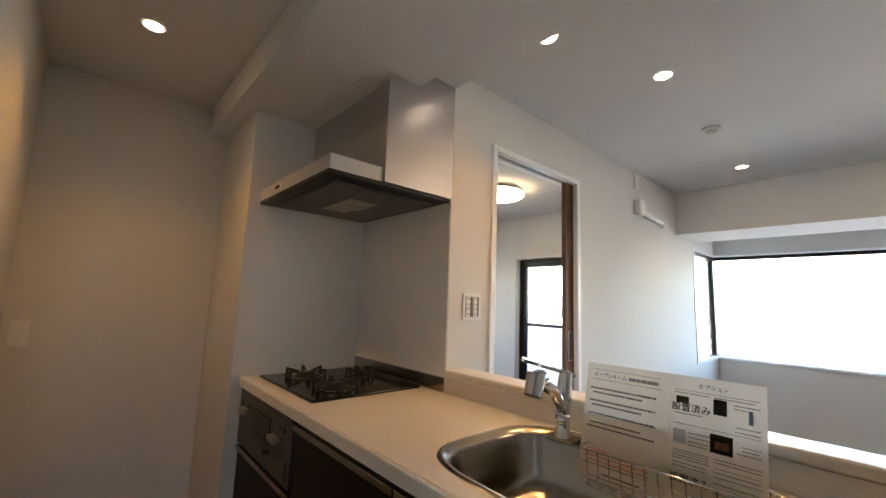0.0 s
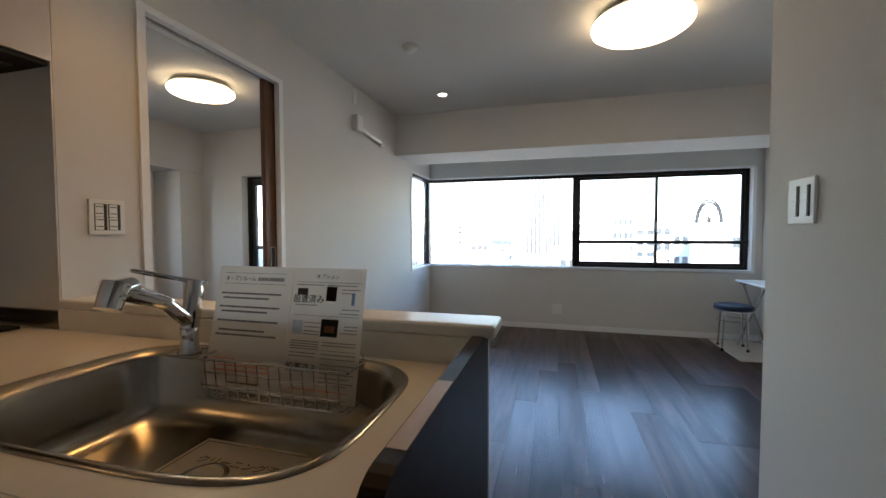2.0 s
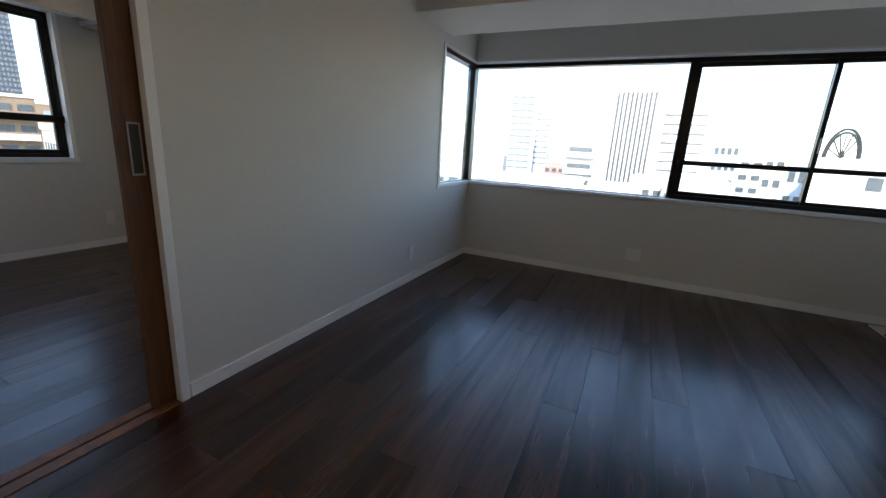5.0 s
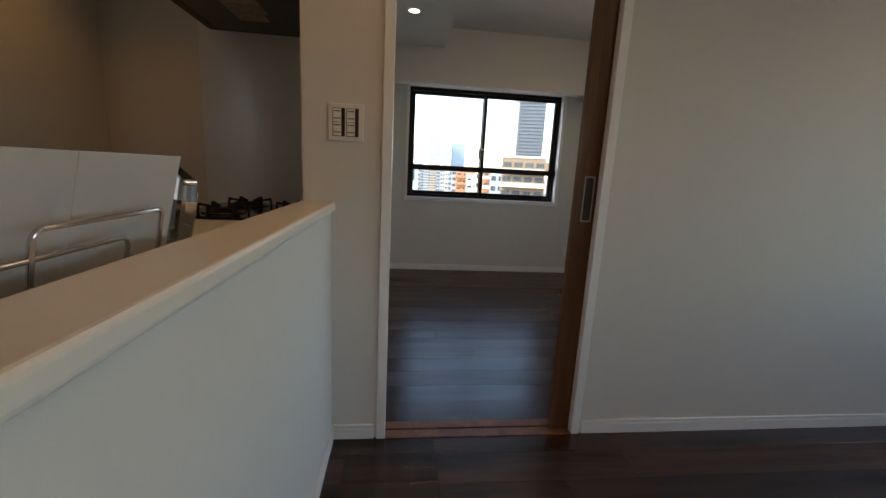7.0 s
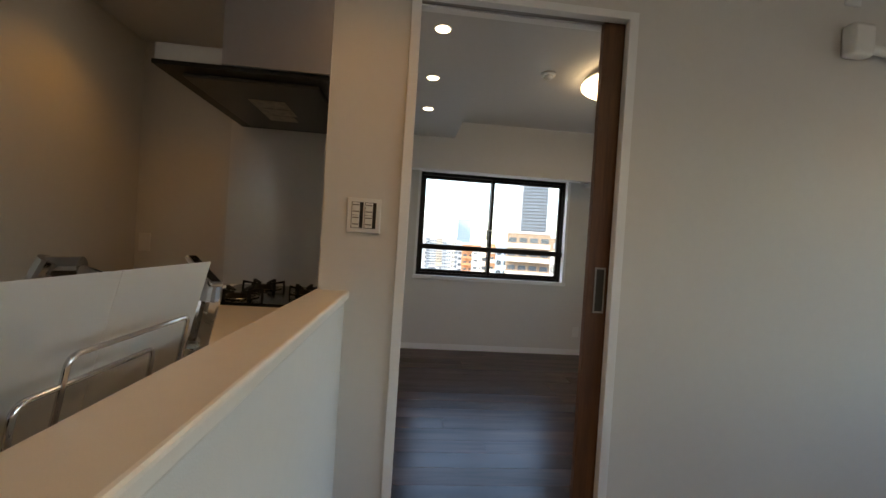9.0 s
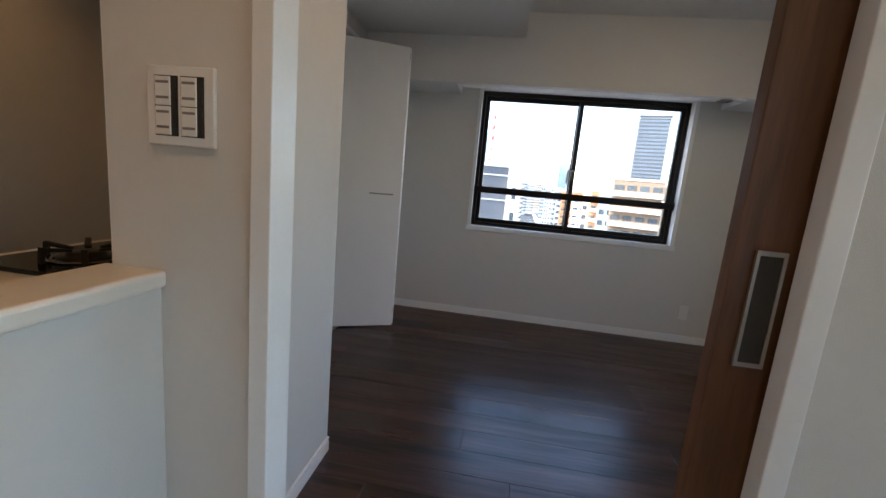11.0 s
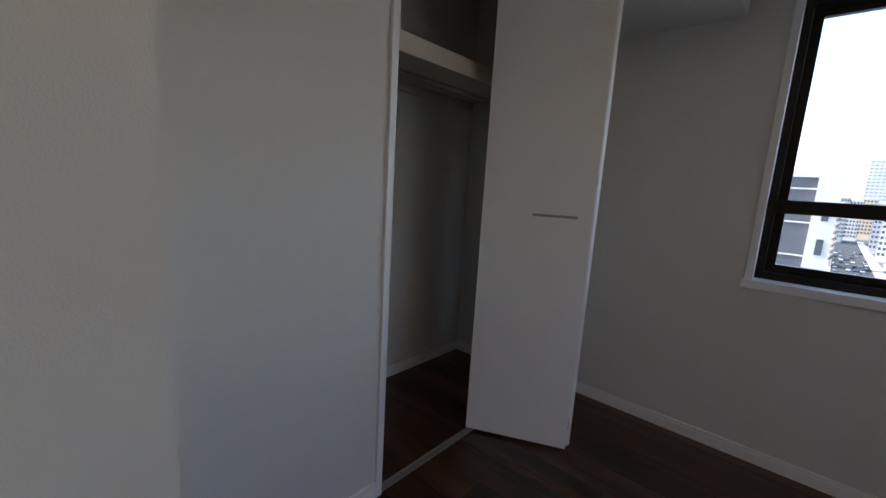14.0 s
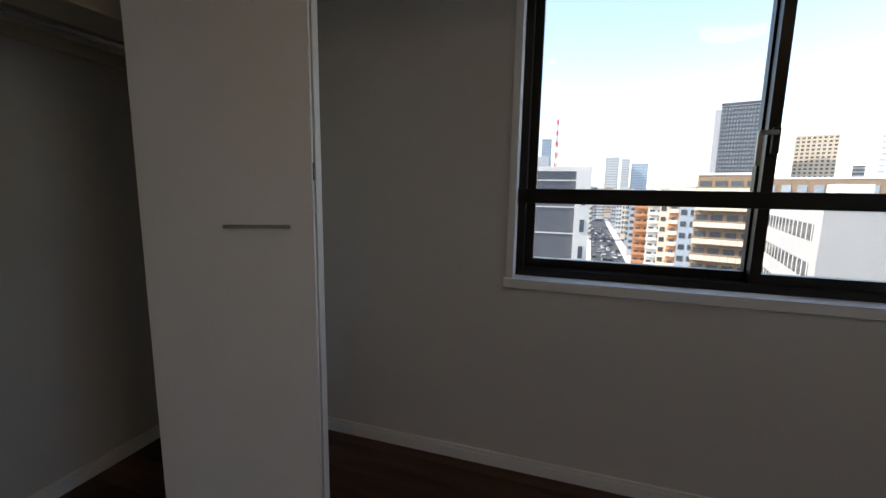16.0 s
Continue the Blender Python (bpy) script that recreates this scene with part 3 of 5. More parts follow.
bm, rings = bowl([(0, SHX + 0.004, SHY + 0.004, 0.0005, 4), (0, SHX, SHY, 0.005, 4), (0, SHX - 0.010, SHY - 0.010, 0.005, 4), (0, SHX - 0.018, SHY - 0.018, -0.004, 4),
                  (0.0, SHX - 0.024, SHY - 0.024, -0.006, 4), (0.0, SHX - 0.03, SHY - 0.032, -0.016, 4), (0.0, SHX - 0.04, SHY - 0.045, -0.13, 4),
                  (0.0, SHX - 0.07, SHY - 0.062, -0.165, 3.6), (0.0, SHX - 0.1, SHY - 0.1, -0.182, 3.2), (0.0, 0.06, 0.06, -0.188, 2)])
bm.faces.new(rings[-1])
part("bowl", bm, STEEL, sink)
part("drain", lathe([(0.0, 0), (0.052, 0), (0.055, 0.004), (0.042, 0.006), (0.036, 0.001), (0.001, 0.001)], 28, (0, 0, -0.188)), STEEL, sink, "round steel drain")

part("tap_deck", boxes((0.165, SHX - 0.008, 0.195, 0.29, -0.006, 0.0008), bevel=0.003), STEEL, sink, "steel tap deck")

# tap
tap = thing("kitchen_tap", "chrome single-lever kitchen tap with a pull-out head", "tap", (-0.41, -0.645, 0.861))
part("base", lathe([(0.029, 0), (0.029, 0.006), (0.023, 0.012), (0.0215, 0.05), (0.023, 0.07), (0.0, 0.072)], 28), CHROME, tap)
bm = bmesh.new()
cyl(bm, (0, 0, 0.06), (0.016, 0, 0.15), 0.022, 0.024)
part("column", bm, CHROME, tap)
bm = bmesh.new()
cyl(bm, (0.0, 0, 0.085), (-0.085, -0.022, 0.15), 0.018, 0.018)
cyl(bm, (-0.082, -0.021, 0.149), (-0.20, -0.052, 0.195), 0.0185, 0.021)
part("spout", bm, CHROME, tap)
bm = bmesh.new()
cyl(bm, (-0.185, -0.048, 0.202), (-0.235, -0.062, 0.20), 0.024, 0.024)
cyl(bm, (-0.222, -0.06, 0.216), (-0.245, -0.065, 0.165), 0.026, 0.023)
part("spray_head", bm, CHROME, tap)
bm = bmesh.new()
cyl(bm, (0.016, 0, 0.15), (0.022, 0, 0.192), 0.025, 0.021)
part("lever_hub", bm, CHROME, tap)
a, b = Vector((0.022, 0.0, 0.19)), Vector((-0.072, 0.104, 0.226))
bm = boxes((-0.013, 0.013, -0.006, 0.006, -0.03, (b - a).length), bevel=0.005, segments=3)
bmesh.ops.transform(bm, matrix=Matrix.Translation(a) @ (b - a).to_track_quat('Z', 'Y').to_matrix().to_4x4(), verts=bm.verts[:])
part("lever", bm, CHROME, tap)

# gas hob
hob = thing("gas_hob", "black glass gas hob with three cast iron burners", "hob", (-0.60, 0.43, 0.862))
part("glass_top", boxes((-0.27, 0.25, -0.30, 0.30, 0.0, 0.012), bevel=0.004), BLACK, hob)
for bx, by, r in ((-0.10, -0.15, 0.062), (-0.10, 0.16, 0.062), (0.13, 0.04, 0.045)):
    bur = part("burner", lathe([(r, 0.012), (r, 0.018), (r * 0.7, 0.02), (r * 0.66, 0.03), (r * 0.4, 0.034), (0.0, 0.034)], 28, (bx, by, 0)), DARK, hob)
    part("burner_ring", lathe([(r + 0.02, 0.012), (r + 0.022, 0.016), (r + 0.006, 0.017), (r + 0.004, 0.012)], 28, (bx, by, 0), True), STEEL, hob, "steel drip ring")
    for i in range(6):
        pan = bmesh.new()
        a = math.pi * i / 3 + 0.3
        c, s = math.cos(a), math.sin(a)
        w = Vector((-s, c, 0)) * 0.0065
        pts = [(r * 0.55, 0.040), (r * 1.55, 0.052), (r * 1.6, 0.012), (r * 1.45, 0.012), (r * 1.42, 0.040), (r * 0.55, 0.034)]
        va = [pan.verts.new(Vector((bx + c * q, by + s * q, z)) + w) for q, z in pts]
        vb = [pan.verts.new(Vector((bx + c * q, by + s * q, z)) - w) for q, z in pts]
        pan.faces.new(va)
        pan.faces.new(vb[::-1])
        for k in range(6):
            pan.faces.new((va[k], vb[k], vb[(k + 1) % 6], va[(k + 1) % 6]))
        part("pan_support", pan, IRON, hob, "black cast iron pan support")
part("grill_vent", boxes((0.20, 0.24, -0.20, 0.20, 0.0122, 0.016), bevel=0.0015), DARK, hob)

tagged(link_mesh("steel_guard", boxes((XC - 0.012, XC, 0.0, YK, 0.8635, 0.925), bevel=0.002), STEEL), "brushed steel guard strip behind the hob", "guard strip")
structure("wall_panel_side", boxes((XC - 0.005, XC - 0.0005, 0.002, YK, 0.926, 2.214)), PANEL, "glossy white kitchen wall panel beside the hob")
structure("wall_panel_end", boxes((-0.985, XC - 0.006, YK - 0.005, YK - 0.0005, 0.864, 2.214)), PANEL, "glossy white kitchen wall panel at the hob's end")

# cabinets
TAPE = mat("pink_tape", (0.62, 0.50, 0.43), 0.45, vary=0.1, scale=20)
FX = -0.924


def drawer_unit(y0, y1, fronts, label, body_top=0.70):
    u = thing("kitchen_cabinet", label, "cabinet", (0, 0, 0), "kitchen base cabinets")
    part("body", boxes((FX + 0.02, XC - 0.004, y0 + 0.001, y1 - 0.001, 0.10, body_top), (FX + 0.06, XC - 0.004, y0 + 0.001, y1 - 0.001, 0.0, 0.10)), CAB, u)
    for z0, z1 in fronts:
        d = part("drawer_front", boxes((FX, FX + 0.019, y0 + 0.003, y1 - 0.003, z0, z1 - 0.028), bevel=0.0015), CAB, u, "dark wood drawer front")
        part("grip_rail", boxes((FX - 0.012, FX + 0.019, y0 + 0.003, y1 - 0.003, z1 - 0.027, z1 - 0.004), bevel=0.003), STEEL, d, "silver full-width grip rail")
    return u


unit = drawer_unit(-1.405, -0.50, [(0.11, 0.46), (0.46, 0.806)], "dark wood sink base cabinet with silver grip rails", 0.64)
drawer_unit(-0.50, 0.13, [(0.11, 0.46), (0.46, 0.806)], "dark wood drawer cabinet with silver grip rails")
drawer_unit(0.13, YK - 0.005, [(0.11, 0.56)], "dark wood cabinet under the built-in grill")
bm = bmesh.new()
outline = [(-0.323, 0.0), (FX, 0.0)] + [(FX + 0.06 - 0.06 * math.cos(radians(a)), 0.876 + 0.06 * math.sin(radians(a))) for a in range(0, 91, 15)] + [(-0.323, 0.936)]
front = [bm.verts.new((px, -1.424, pz)) for px, pz in outline]
back = [bm.verts.new((px, -1.3955, pz)) for px, pz in outline]
bm.faces.new(front)
bm.faces.new(back[::-1])
for i in range(len(outline)):
    k = (i + 1) % len(outline)
    bm.faces.new((front[k], front[i], back[i], back[k]))
bmesh.ops.recalc_face_normals(bm, faces=bm.faces)
end_panel = part("end_panel", bm, CAB, unit, "dark raised end panel with a rounded corner")
part("end_cover", boxes((-0.3225, -0.262, -1.424, -1.4205, 0.0, 0.926)), CAB, end_panel)
part("edge_tape", boxes((-0.835, -0.62, -1.4225, -1.397, 0.9362, 0.9368)), TAPE, end_panel, "pale pink tape on the top edge")
grill = thing("fish_grill", "silver built-in gas grill with knobs under the hob", "grill", (FX, 0.46, 0.68))
part("fascia", boxes((-0.006, 0.4, -0.315, 0.325, -0.115, 0.135), bevel=0.004), GRILLGREY, grill)
part("grill_window", boxes((-0.010, -0.0055, -0.10, 0.12, -0.01, 0.085), bevel=0.002), BLACK, grill, "dark grill window")
part("grill_handle", boxes((-0.035, -0.006, -0.11, 0.13, -0.05, -0.025), bevel=0.006, segments=3), GRILLGREY, grill)
for ky, kz in ((-0.17, 0.03), (0.22, 0.05)):
    part("knob_lever", boxes((-0.034, -0.006, ky - 0.035, ky + 0.035, kz - 0.014, kz + 0.012), bevel=0.006, segments=3), SILVER, grill, "pale pull-out knob")
for ky in (-0.25, -0.21, 0.17, 0.275):
    bm = bmesh.new()
    cyl(bm, (-0.006, ky, 0.075), (-0.012, ky, 0.075), 0.011, 0.010)
    part("button", bm, SLOT, grill, "dark round button")
part("control_panel", boxes((-0.014, -0.006, -0.29, -0.15, -0.095, -0.03), bevel=0.003), GRILLGREY, grill)

# range hood
hood = thing("range_hood", "slim silver range hood with a dark underside", "range hood", (0, 0, 0))
part("hood_body", boxes((-0.925, XC - 0.006, 0.01, 0.785, 1.735, 1.80), bevel=0.004), HOODFRONT, hood)
part("underside", boxes((-0.93, XC - 0.008, 0.004, 0.79, 1.722, 1.738), bevel=0.003), DARK, hood, "dark hood underside")
part("filter_plate", boxes((-0.86, -0.37, 0.07, 0.72, 1.708, 1.7225), bevel=0.006), FILTER, hood, "dark grey removable filter plate")
part("instruction_label", boxes((-0.70, -0.55, 0.26, 0.36, 1.7062, 1.7082)), STICKER, hood, "pale instruction sticker")
part("instruction_label", boxes((-0.70, -0.55, 0.37, 0.46, 1.7062, 1.7082)), STICKER, hood, "pale instruction sticker")
part("instruction_label", boxes((-0.70, -0.57, 0.47, 0.55, 1.7062, 1.7082)), STICKER, hood, "pale instruction sticker")
part("duct_cover", boxes((-0.665, XC - 0.006, 0.004, 0.785, 1.80, 2.214), (-0.528, XC - 0.006, 0.004, 0.785, 2.214, 2.294)), HOODGREY, hood, "grey metal duct cover")
part("side_cover", boxes((-0.69, XC - 0.006, -0.004, 0.004, 1.738, 2.214), (-0.528, XC - 0.006, -0.004, 0.004, 2.214, 2.294)), HOODGREY, hood, "grey side cover plate")
part("switch_plate", boxes((-0.9285, -0.924, 0.50, 0.60, 1.752, 1.784), bevel=0.002), PLASTIC, hood, "small switch plate")
part("switch_button", boxes((-0.930, -0.928, 0.52, 0.58, 1.760, 1.776)), SLOT, hood)

# ---- ceiling lamps ----


def ceiling_lamp(x, y, z, r, watts, label):
    lamp = thing("ceiling_lamp", label, "ceiling lamp", (x, y, z), "round ceiling lamps")
    part("base_plate", lathe([(r * 0.55, 0), (r * 0.6, -0.02), (r * 0.94, -0.035), (r * 0.95, -0.05), (0, -0.051)], 48), PLASTIC, lamp)
    part("diffuser", lathe([(r * 0.96, -0.05), (r * 0.995, -0.056), (r, -0.066), (r * 0.985, -0.078), (r * 0.9, -0.094), (r * 0.65, -0.106), (r * 0.3, -0.112), (0.001, -0.113)], 56), LAMP, lamp, "glowing warm white diffuser")
    return lamp


def downlight(x, y, z, watts, r=0.037):
    d = thing("downlight", "small round recessed ceiling downlight, lit", "downlight", (x, y, z), "recessed downlights")
    part("trim_ring", lathe([(r, 0), (r + 0.008, 0), (r + 0.007, -0.004), (r, -0.005)], 36, (0, 0, 0), True), TRIM, d)
    part("lens", lathe([(r, 0.0), (r, -0.002), (r * 0.5, -0.0035), (0.001, -0.004)], 36), SPOTLENS, d, "glowing warm lens")
    light = bpy.data.lights.new("downlight_lamp", 'SPOT')
    light.energy = watts
    light.color = (1.0, 0.50, 0.12)
    light.spot_size = radians(115)
    light.spot_blend = 0.8
    light.shadow_soft_size = 0.045
    lo = new("downlight_lamp", light)
    lo.parent = d
    lo.location = (0, 0, -0.012)
    return d


ceiling_lamp(1.19, -2.03, CH, 0.258, 40, "large round warm white ceiling lamp, lit")
ceiling_lamp(1.37, 1.15, CH, 0.238, 30, "round warm white bedroom ceiling lamp, lit")
for x, y, z, watts in ((-1.46, 0.66, CH, 1.25), (-0.22, -0.46, CH, 1.5), (0.41, -0.69, CH, 1.3), (2.14, -0.64, CH, 0.8), (0.11, 0.48, 2.21, 0.5), (0.10, 1.07, 2.21, 0.5), (0.10, 1.66, 2.21, 0.5)):
    downlight(x, y, z, watts)

# ---- closet with a folding door ----
closet = tagged(new("door_3"), "white folding closet door, standing open, with its lining", "door", "", "structure")
part("closet_casing", boxes((XK - 0.11, XK + 0.012, 1.555, 1.582, 0, 2.11), bevel=0.002), TRIM, closet, "white closet casing")
part("closet_casing", boxes((XK - 0.11, XK + 0.012, 2.548, 2.575, 0, 2.11), bevel=0.002), TRIM, closet, "white closet casing")
part("closet_casing", boxes((XK - 0.11, XK + 0.012, 1.582, 2.548, 2.08, 2.11), bevel=0.002), TRIM, closet, "white closet casing")
part("floor_track", boxes((XK - 0.028, XK - 0.022, 1.582, 2.548, -0.012, 0.006), (XK - 0.002, XK + 0.004, 1.582, 2.548, -0.012, 0.006), (XK - 0.022, XK - 0.002, 1.582, 2.548, -0.012, 0.001)), SILVER, closet, "aluminium floor track")


def folding_leaf(a, b, handle):
    a, b = Vector((*a, 0)), Vector((*b, 0))
    w = (b - a).length
    bm = boxes((0, w, -0.011, 0.011, 0.012, 2.065), bevel=0.0025)
    lf = part("door_leaf", bm, TRIM, closet)
    lf.matrix_local = pose(a.x, a.y, 0, 0, 0, math.degrees(math.atan2(b.y - a.y, b.x - a.x)))
    if handle:
        part("door_handle", boxes((w - 0.235, w - 0.06, -0.036, -0.030, 1.026, 1.036), (w - 0.225, w - 0.215, -0.032, -0.010, 1.027, 1.035), (w - 0.08, w - 0.07, -0.032, -0.010, 1.027, 1.035)), SILVER, lf, "thin metal bar handle")
        for z in (0.10, 1.16, 1.98):
            part("hinge", boxes((w - 0.001, w + 0.002, -0.007, 0.007, z, z + 0.05)), SLOT, lf, "dark hinge plate")
            part("hinge_pin", boxes((w, w + 0.003, -0.004, 0.004, z + 0.018, z + 0.032)), SILVER, lf, "hinge pin")
    return lf


folding_leaf((-0.79, 2.125), (-0.385, 2.322), True)
folding_leaf((-0.385, 2.348), (-0.775, 2.448), False)
shelf = thing("closet_shelf", "cream wooden shelf board across the closet", "shelf")
SHELFWOOD = mat("shelf_wood", (0.62, 0.55, 0.44), 0.5, vary=0.06, scale=6)
part("board", boxes((-1.415, -0.945, YN + 0.155, 2.795, 1.64, 1.664), bevel=0.002), SHELFWOOD, shelf)
part("front_rail", boxes((-0.945, -0.925, YN + 0.155, 2.795, 1.595, 1.667), bevel=0.003), SHELFWOOD, shelf, "cream front rail of the shelf")
part("back_cleat", boxes((-1.419, -1.40, YN + 0.155, 2.795, 1.595, 1.64), bevel=0.002), SHELFWOOD, shelf, "cream cleat along the back wall")
part("end_cleat", boxes((-1.40, -0.945, 2.778, 2.799, 1.595, 1.64), bevel=0.002), SHELFWOOD, shelf, "cream cleat at the end wall")
bm = bmesh.new()
cyl(bm, (-1.08, YN + 0.15, 1.575), (-1.08, 2.80, 1.575), 0.014)
rod = tagged(link_mesh("hanging_rod", bm, CHROME), "chrome hanging rod under the closet shelf", "rod")

rail = thing("curtain_rail", "white double curtain rail under the beam", "curtain rail", (0, 0, 0))
for y in (YB - 0.16, YB - 0.11):
    part("rail", boxes((-0.04, 1.86, y - 0.010, y + 0.010, 1.925, 1.947), bevel=0.002), TRIM, rail)
    part("end_cap", boxes((1.86, 1.94, y - 0.012, y + 0.012, 1.923, 1.949), bevel=0.003), SILVER, rail, "grey end cap")
for x in (0.08, 1.0, 1.88):
    part("bracket", boxes((x - 0.012, x + 0.012, YB - 0.175, YB - 0.095, 1.947, 1.985)), SILVER, rail, "metal ceiling bracket")

# ---- switches and sockets ----


def plate(at, rz, w, h, label, category, cells, group=""):
    """A wall plate in its local xz plane, facing local -y. cells: (x0, x1, z0, z1, name, material, label)."""
    p = thing(category.replace(" ", "_"), label, category, at, group, rz)
    part("plate", boxes((-w / 2, w / 2, -0.008, 0, -h / 2, h / 2), bevel=0.0025), PLASTIC, p)
    for x0, x1, z0, z1, name, m, lab in cells:
        part(name, boxes((x0, x1, -0.0115 if m is PLASTIC else -0.0119 if m is GREYLINE else -0.0095, -0.0075, z0, z1), bevel=0.0008), m, p, lab)
    return p


GREYLINE = mat("grey_name_tag", (0.22, 0.20, 0.18), 0.5)
cells = []
for c in (-0.043, 0.004):
    cells.append((c - 0.0022, c + 0.0398, -0.0475, 0.0475, "recess", SLOT, "dark recess around the rockers"))
    for k in range(2):
        z = -0.046 + k * 0.0465
        cells.append((c, c + 0.0275, z, z + 0.045, "rocker", PLASTIC, "white rocker with a name tag"))
        for dz in (0.010, 0.034):
            cells.append((c + 0.002, c + 0.0255, z + dz, z + dz + 0.0045, "name_tag_line", GREYLINE, "grey printed line"))
        cells.append((c + 0.0365, c + 0.039, z, z + 0.045, "rocker_edge", SILVER, "grey rocker edge"))
plate((-0.163, 0, 1.240), 0, 0.122, 0.126, "white light switch plate with two columns of rockers", "light switch", cells, "light switches")
cells = [(-0.042, -0.012, -0.04, 0.0, "rocker", PLASTIC, ""), (-0.042, -0.012, 0.001, 0.04, "rocker", PLASTIC, ""), (-0.011, -0.004, -0.04, 0.04, "dark_strip", SLOT, "dark strip beside the rockers"),
         (0.004, 0.034, -0.04, 0.0, "rocker", PLASTIC, ""), (0.004, 0.034, 0.001, 0.04, "rocker", PLASTIC, ""), (0.035, 0.042, -0.04, 0.04, "dark_strip", SLOT, "dark strip beside the rockers")]
plate((0.015, YP, 1.262), 180, 0.116, 0.12, "white light switch plate with wide rockers at the passage", "light switch", cells, "light switches")
plate((-1.757, YN, 1.04), 0, 0.072, 0.12, "white wall plate in the fridge recess", "wall plate", [(-0.012, 0.012, -0.03, 0.03, "cover", PLASTIC, "")])
plate((XL, 0.29, 1.365), 90, 0.115, 0.135, "cream control panel with dark display on the kitchen wall", "control panel", [(-0.05, 0.05, 0.03, 0.058, "display", BLACK, "black display strip"), (-0.035, -0.028, -0.02, -0.008, "button", SLOT, "small dark button"), (0.03, 0.036, -0.035, -0.022, "button", SLOT, "small dark button")])
sock = []
for z in (-0.028, 0.012):
    sock.append((-0.013, 0.013, z - 0.004, z + 0.02, "socket", PLASTIC, ""))
    sock.append((-0.0065, -0.005, z + 0.002, z + 0.014, "slot", SLOT, "dark slot"))
    sock.append((0.005, 0.0065, z + 0.002, z + 0.014, "slot", SLOT, "dark slot"))
plate((2.665, 0, 0.238), 0, 0.07, 0.12, "white double wall socket", "wall socket", sock, "wall sockets")
plate((1.965, YB, 0.262), 0, 0.07, 0.12, "white double wall socket under the bedroom window", "wall socket", sock, "wall sockets")
wide = [(x + o, y + o, c, d, n, m, l) for o in (-0.024, 0.024) for x, y, c, d, n, m, l in sock]
plate((XW, -1.63, 0.25), -90, 0.116, 0.12, "wide white wall socket under the living room window", "wall socket", wide, "wall sockets")

# ---- detectors, pipe cover ----


def detector(x, y):
    d = thing("smoke_detector", "small white ceiling smoke detector", "smoke detector", (x, y, CH), "smoke detectors")
    part("base", lathe([(0.05, 0), (0.05, -0.014), (0.046, -0.018), (0, -0.018)], 32), PLASTIC, d)
    part("head", lathe([(0.032, -0.018), (0.03, -0.032), (0.022, -0.04), (0, -0.042)], 28), PLASTIC, d, "raised sensor head")


detector(1.22, -0.676)
detector(0.90, 1.22)
pipe = thing("pipe_cover", "white air conditioner pipe stub with a wall cap", "pipe cover", (1.755, 0, 2.075))
part("wall_cap", boxes((-0.055, 0.05, -0.055, 0, -0.065, 0.065), bevel=0.016, segments=3), PLASTIC, pipe)
tube("hose", rounded([(0.02, -0.03, -0.02), (0.06, -0.035, -0.03), (0.22, -0.035, -0.045), (0.44, -0.035, -0.062)], 0.03), 0.019, PLASTIC, pipe, "white insulated hose")
bm = bmesh.new()
cyl(bm, (0.43, -0.035, -0.062), (0.475, -0.035, -0.066), 0.026, 0.023)
cyl(bm, (0.45, -0.035, -0.066), (0.452, -0.035, -0.098), 0.012, 0.010)
part("hose_end", bm, PLASTIC, pipe, "white taped hose end")
plate((1.745, 0, 2.295), 0, 0.07, 0.13, "blank white wall plate near the ceiling", "wall plate", [(-0.02, 0.02, -0.035, 0.035, "cover", PLASTIC, "")])

# ---- notices in the wire basket at the sink ----
basket = thing("wire_basket", "chrome wire drainer basket hung inside the sink", "basket", (0, 0, 0))
bx0, bx1, by0, by1 = -0.475, -0.385, -1.15, -0.735
tube("top_rim", rounded([(bx0, by0, 0.874), (bx0, by1, 0.874), (bx1, by1, 0.874), (bx1, by0, 0.874), (bx0, by0, 0.874)], 0.02), 0.003, CHROME, basket)
tube("bottom_rim", rounded([(bx0 + 0.01, by0 + 0.01, 0.779), (bx0 + 0.01, by1 - 0.01, 0.779), (bx1, by1 - 0.01, 0.779), (bx1, by0 + 0.01, 0.779), (bx0 + 0.01, by0 + 0.01, 0.779)], 0.02), 0.002, CHROME, basket)
for i in range(13):
    y = by0 + 0.025 + i * (by1 - by0 - 0.05) / 12
    tube("wire", rounded([(bx0, y, 0.874), (bx0 + 0.008, y, 0.779), (bx1, y, 0.779), (bx1, y, 0.874)], 0.012, 3), 0.0017, CHROME, basket)
for z in (0.81, 0.842):
    tube("wire", [(bx0 + 0.003, by0 + 0.01, z), (bx0 + 0.003, by1 - 0.01, z)], 0.0017, CHROME, basket)
tube("back_loop", rounded([(-0.376, -1.04, 0.83), (-0.345, -1.04, 1.01), (-0.345, -0.81, 1.01), (-0.376, -0.81, 0.83)], 0.014), 0.0035, CHROME, basket, "bent wire back loop")
tube("back_loop", rounded([(-0.372, -1.09, 0.83), (-0.352, -1.09, 0.978), (-0.352, -0.885, 0.978), (-0.372, -0.885, 0.83)], 0.014), 0.0035, CHROME, basket, "bent wire back loop")
tube("hook", rounded([(bx1, by0 + 0.03, 0.874), (bx1 + 0.03, by0 + 0.03, 0.884), (bx1 + 0.045, by0 + 0.03, 0.866)], 0.01), 0.003, CHROME, basket)
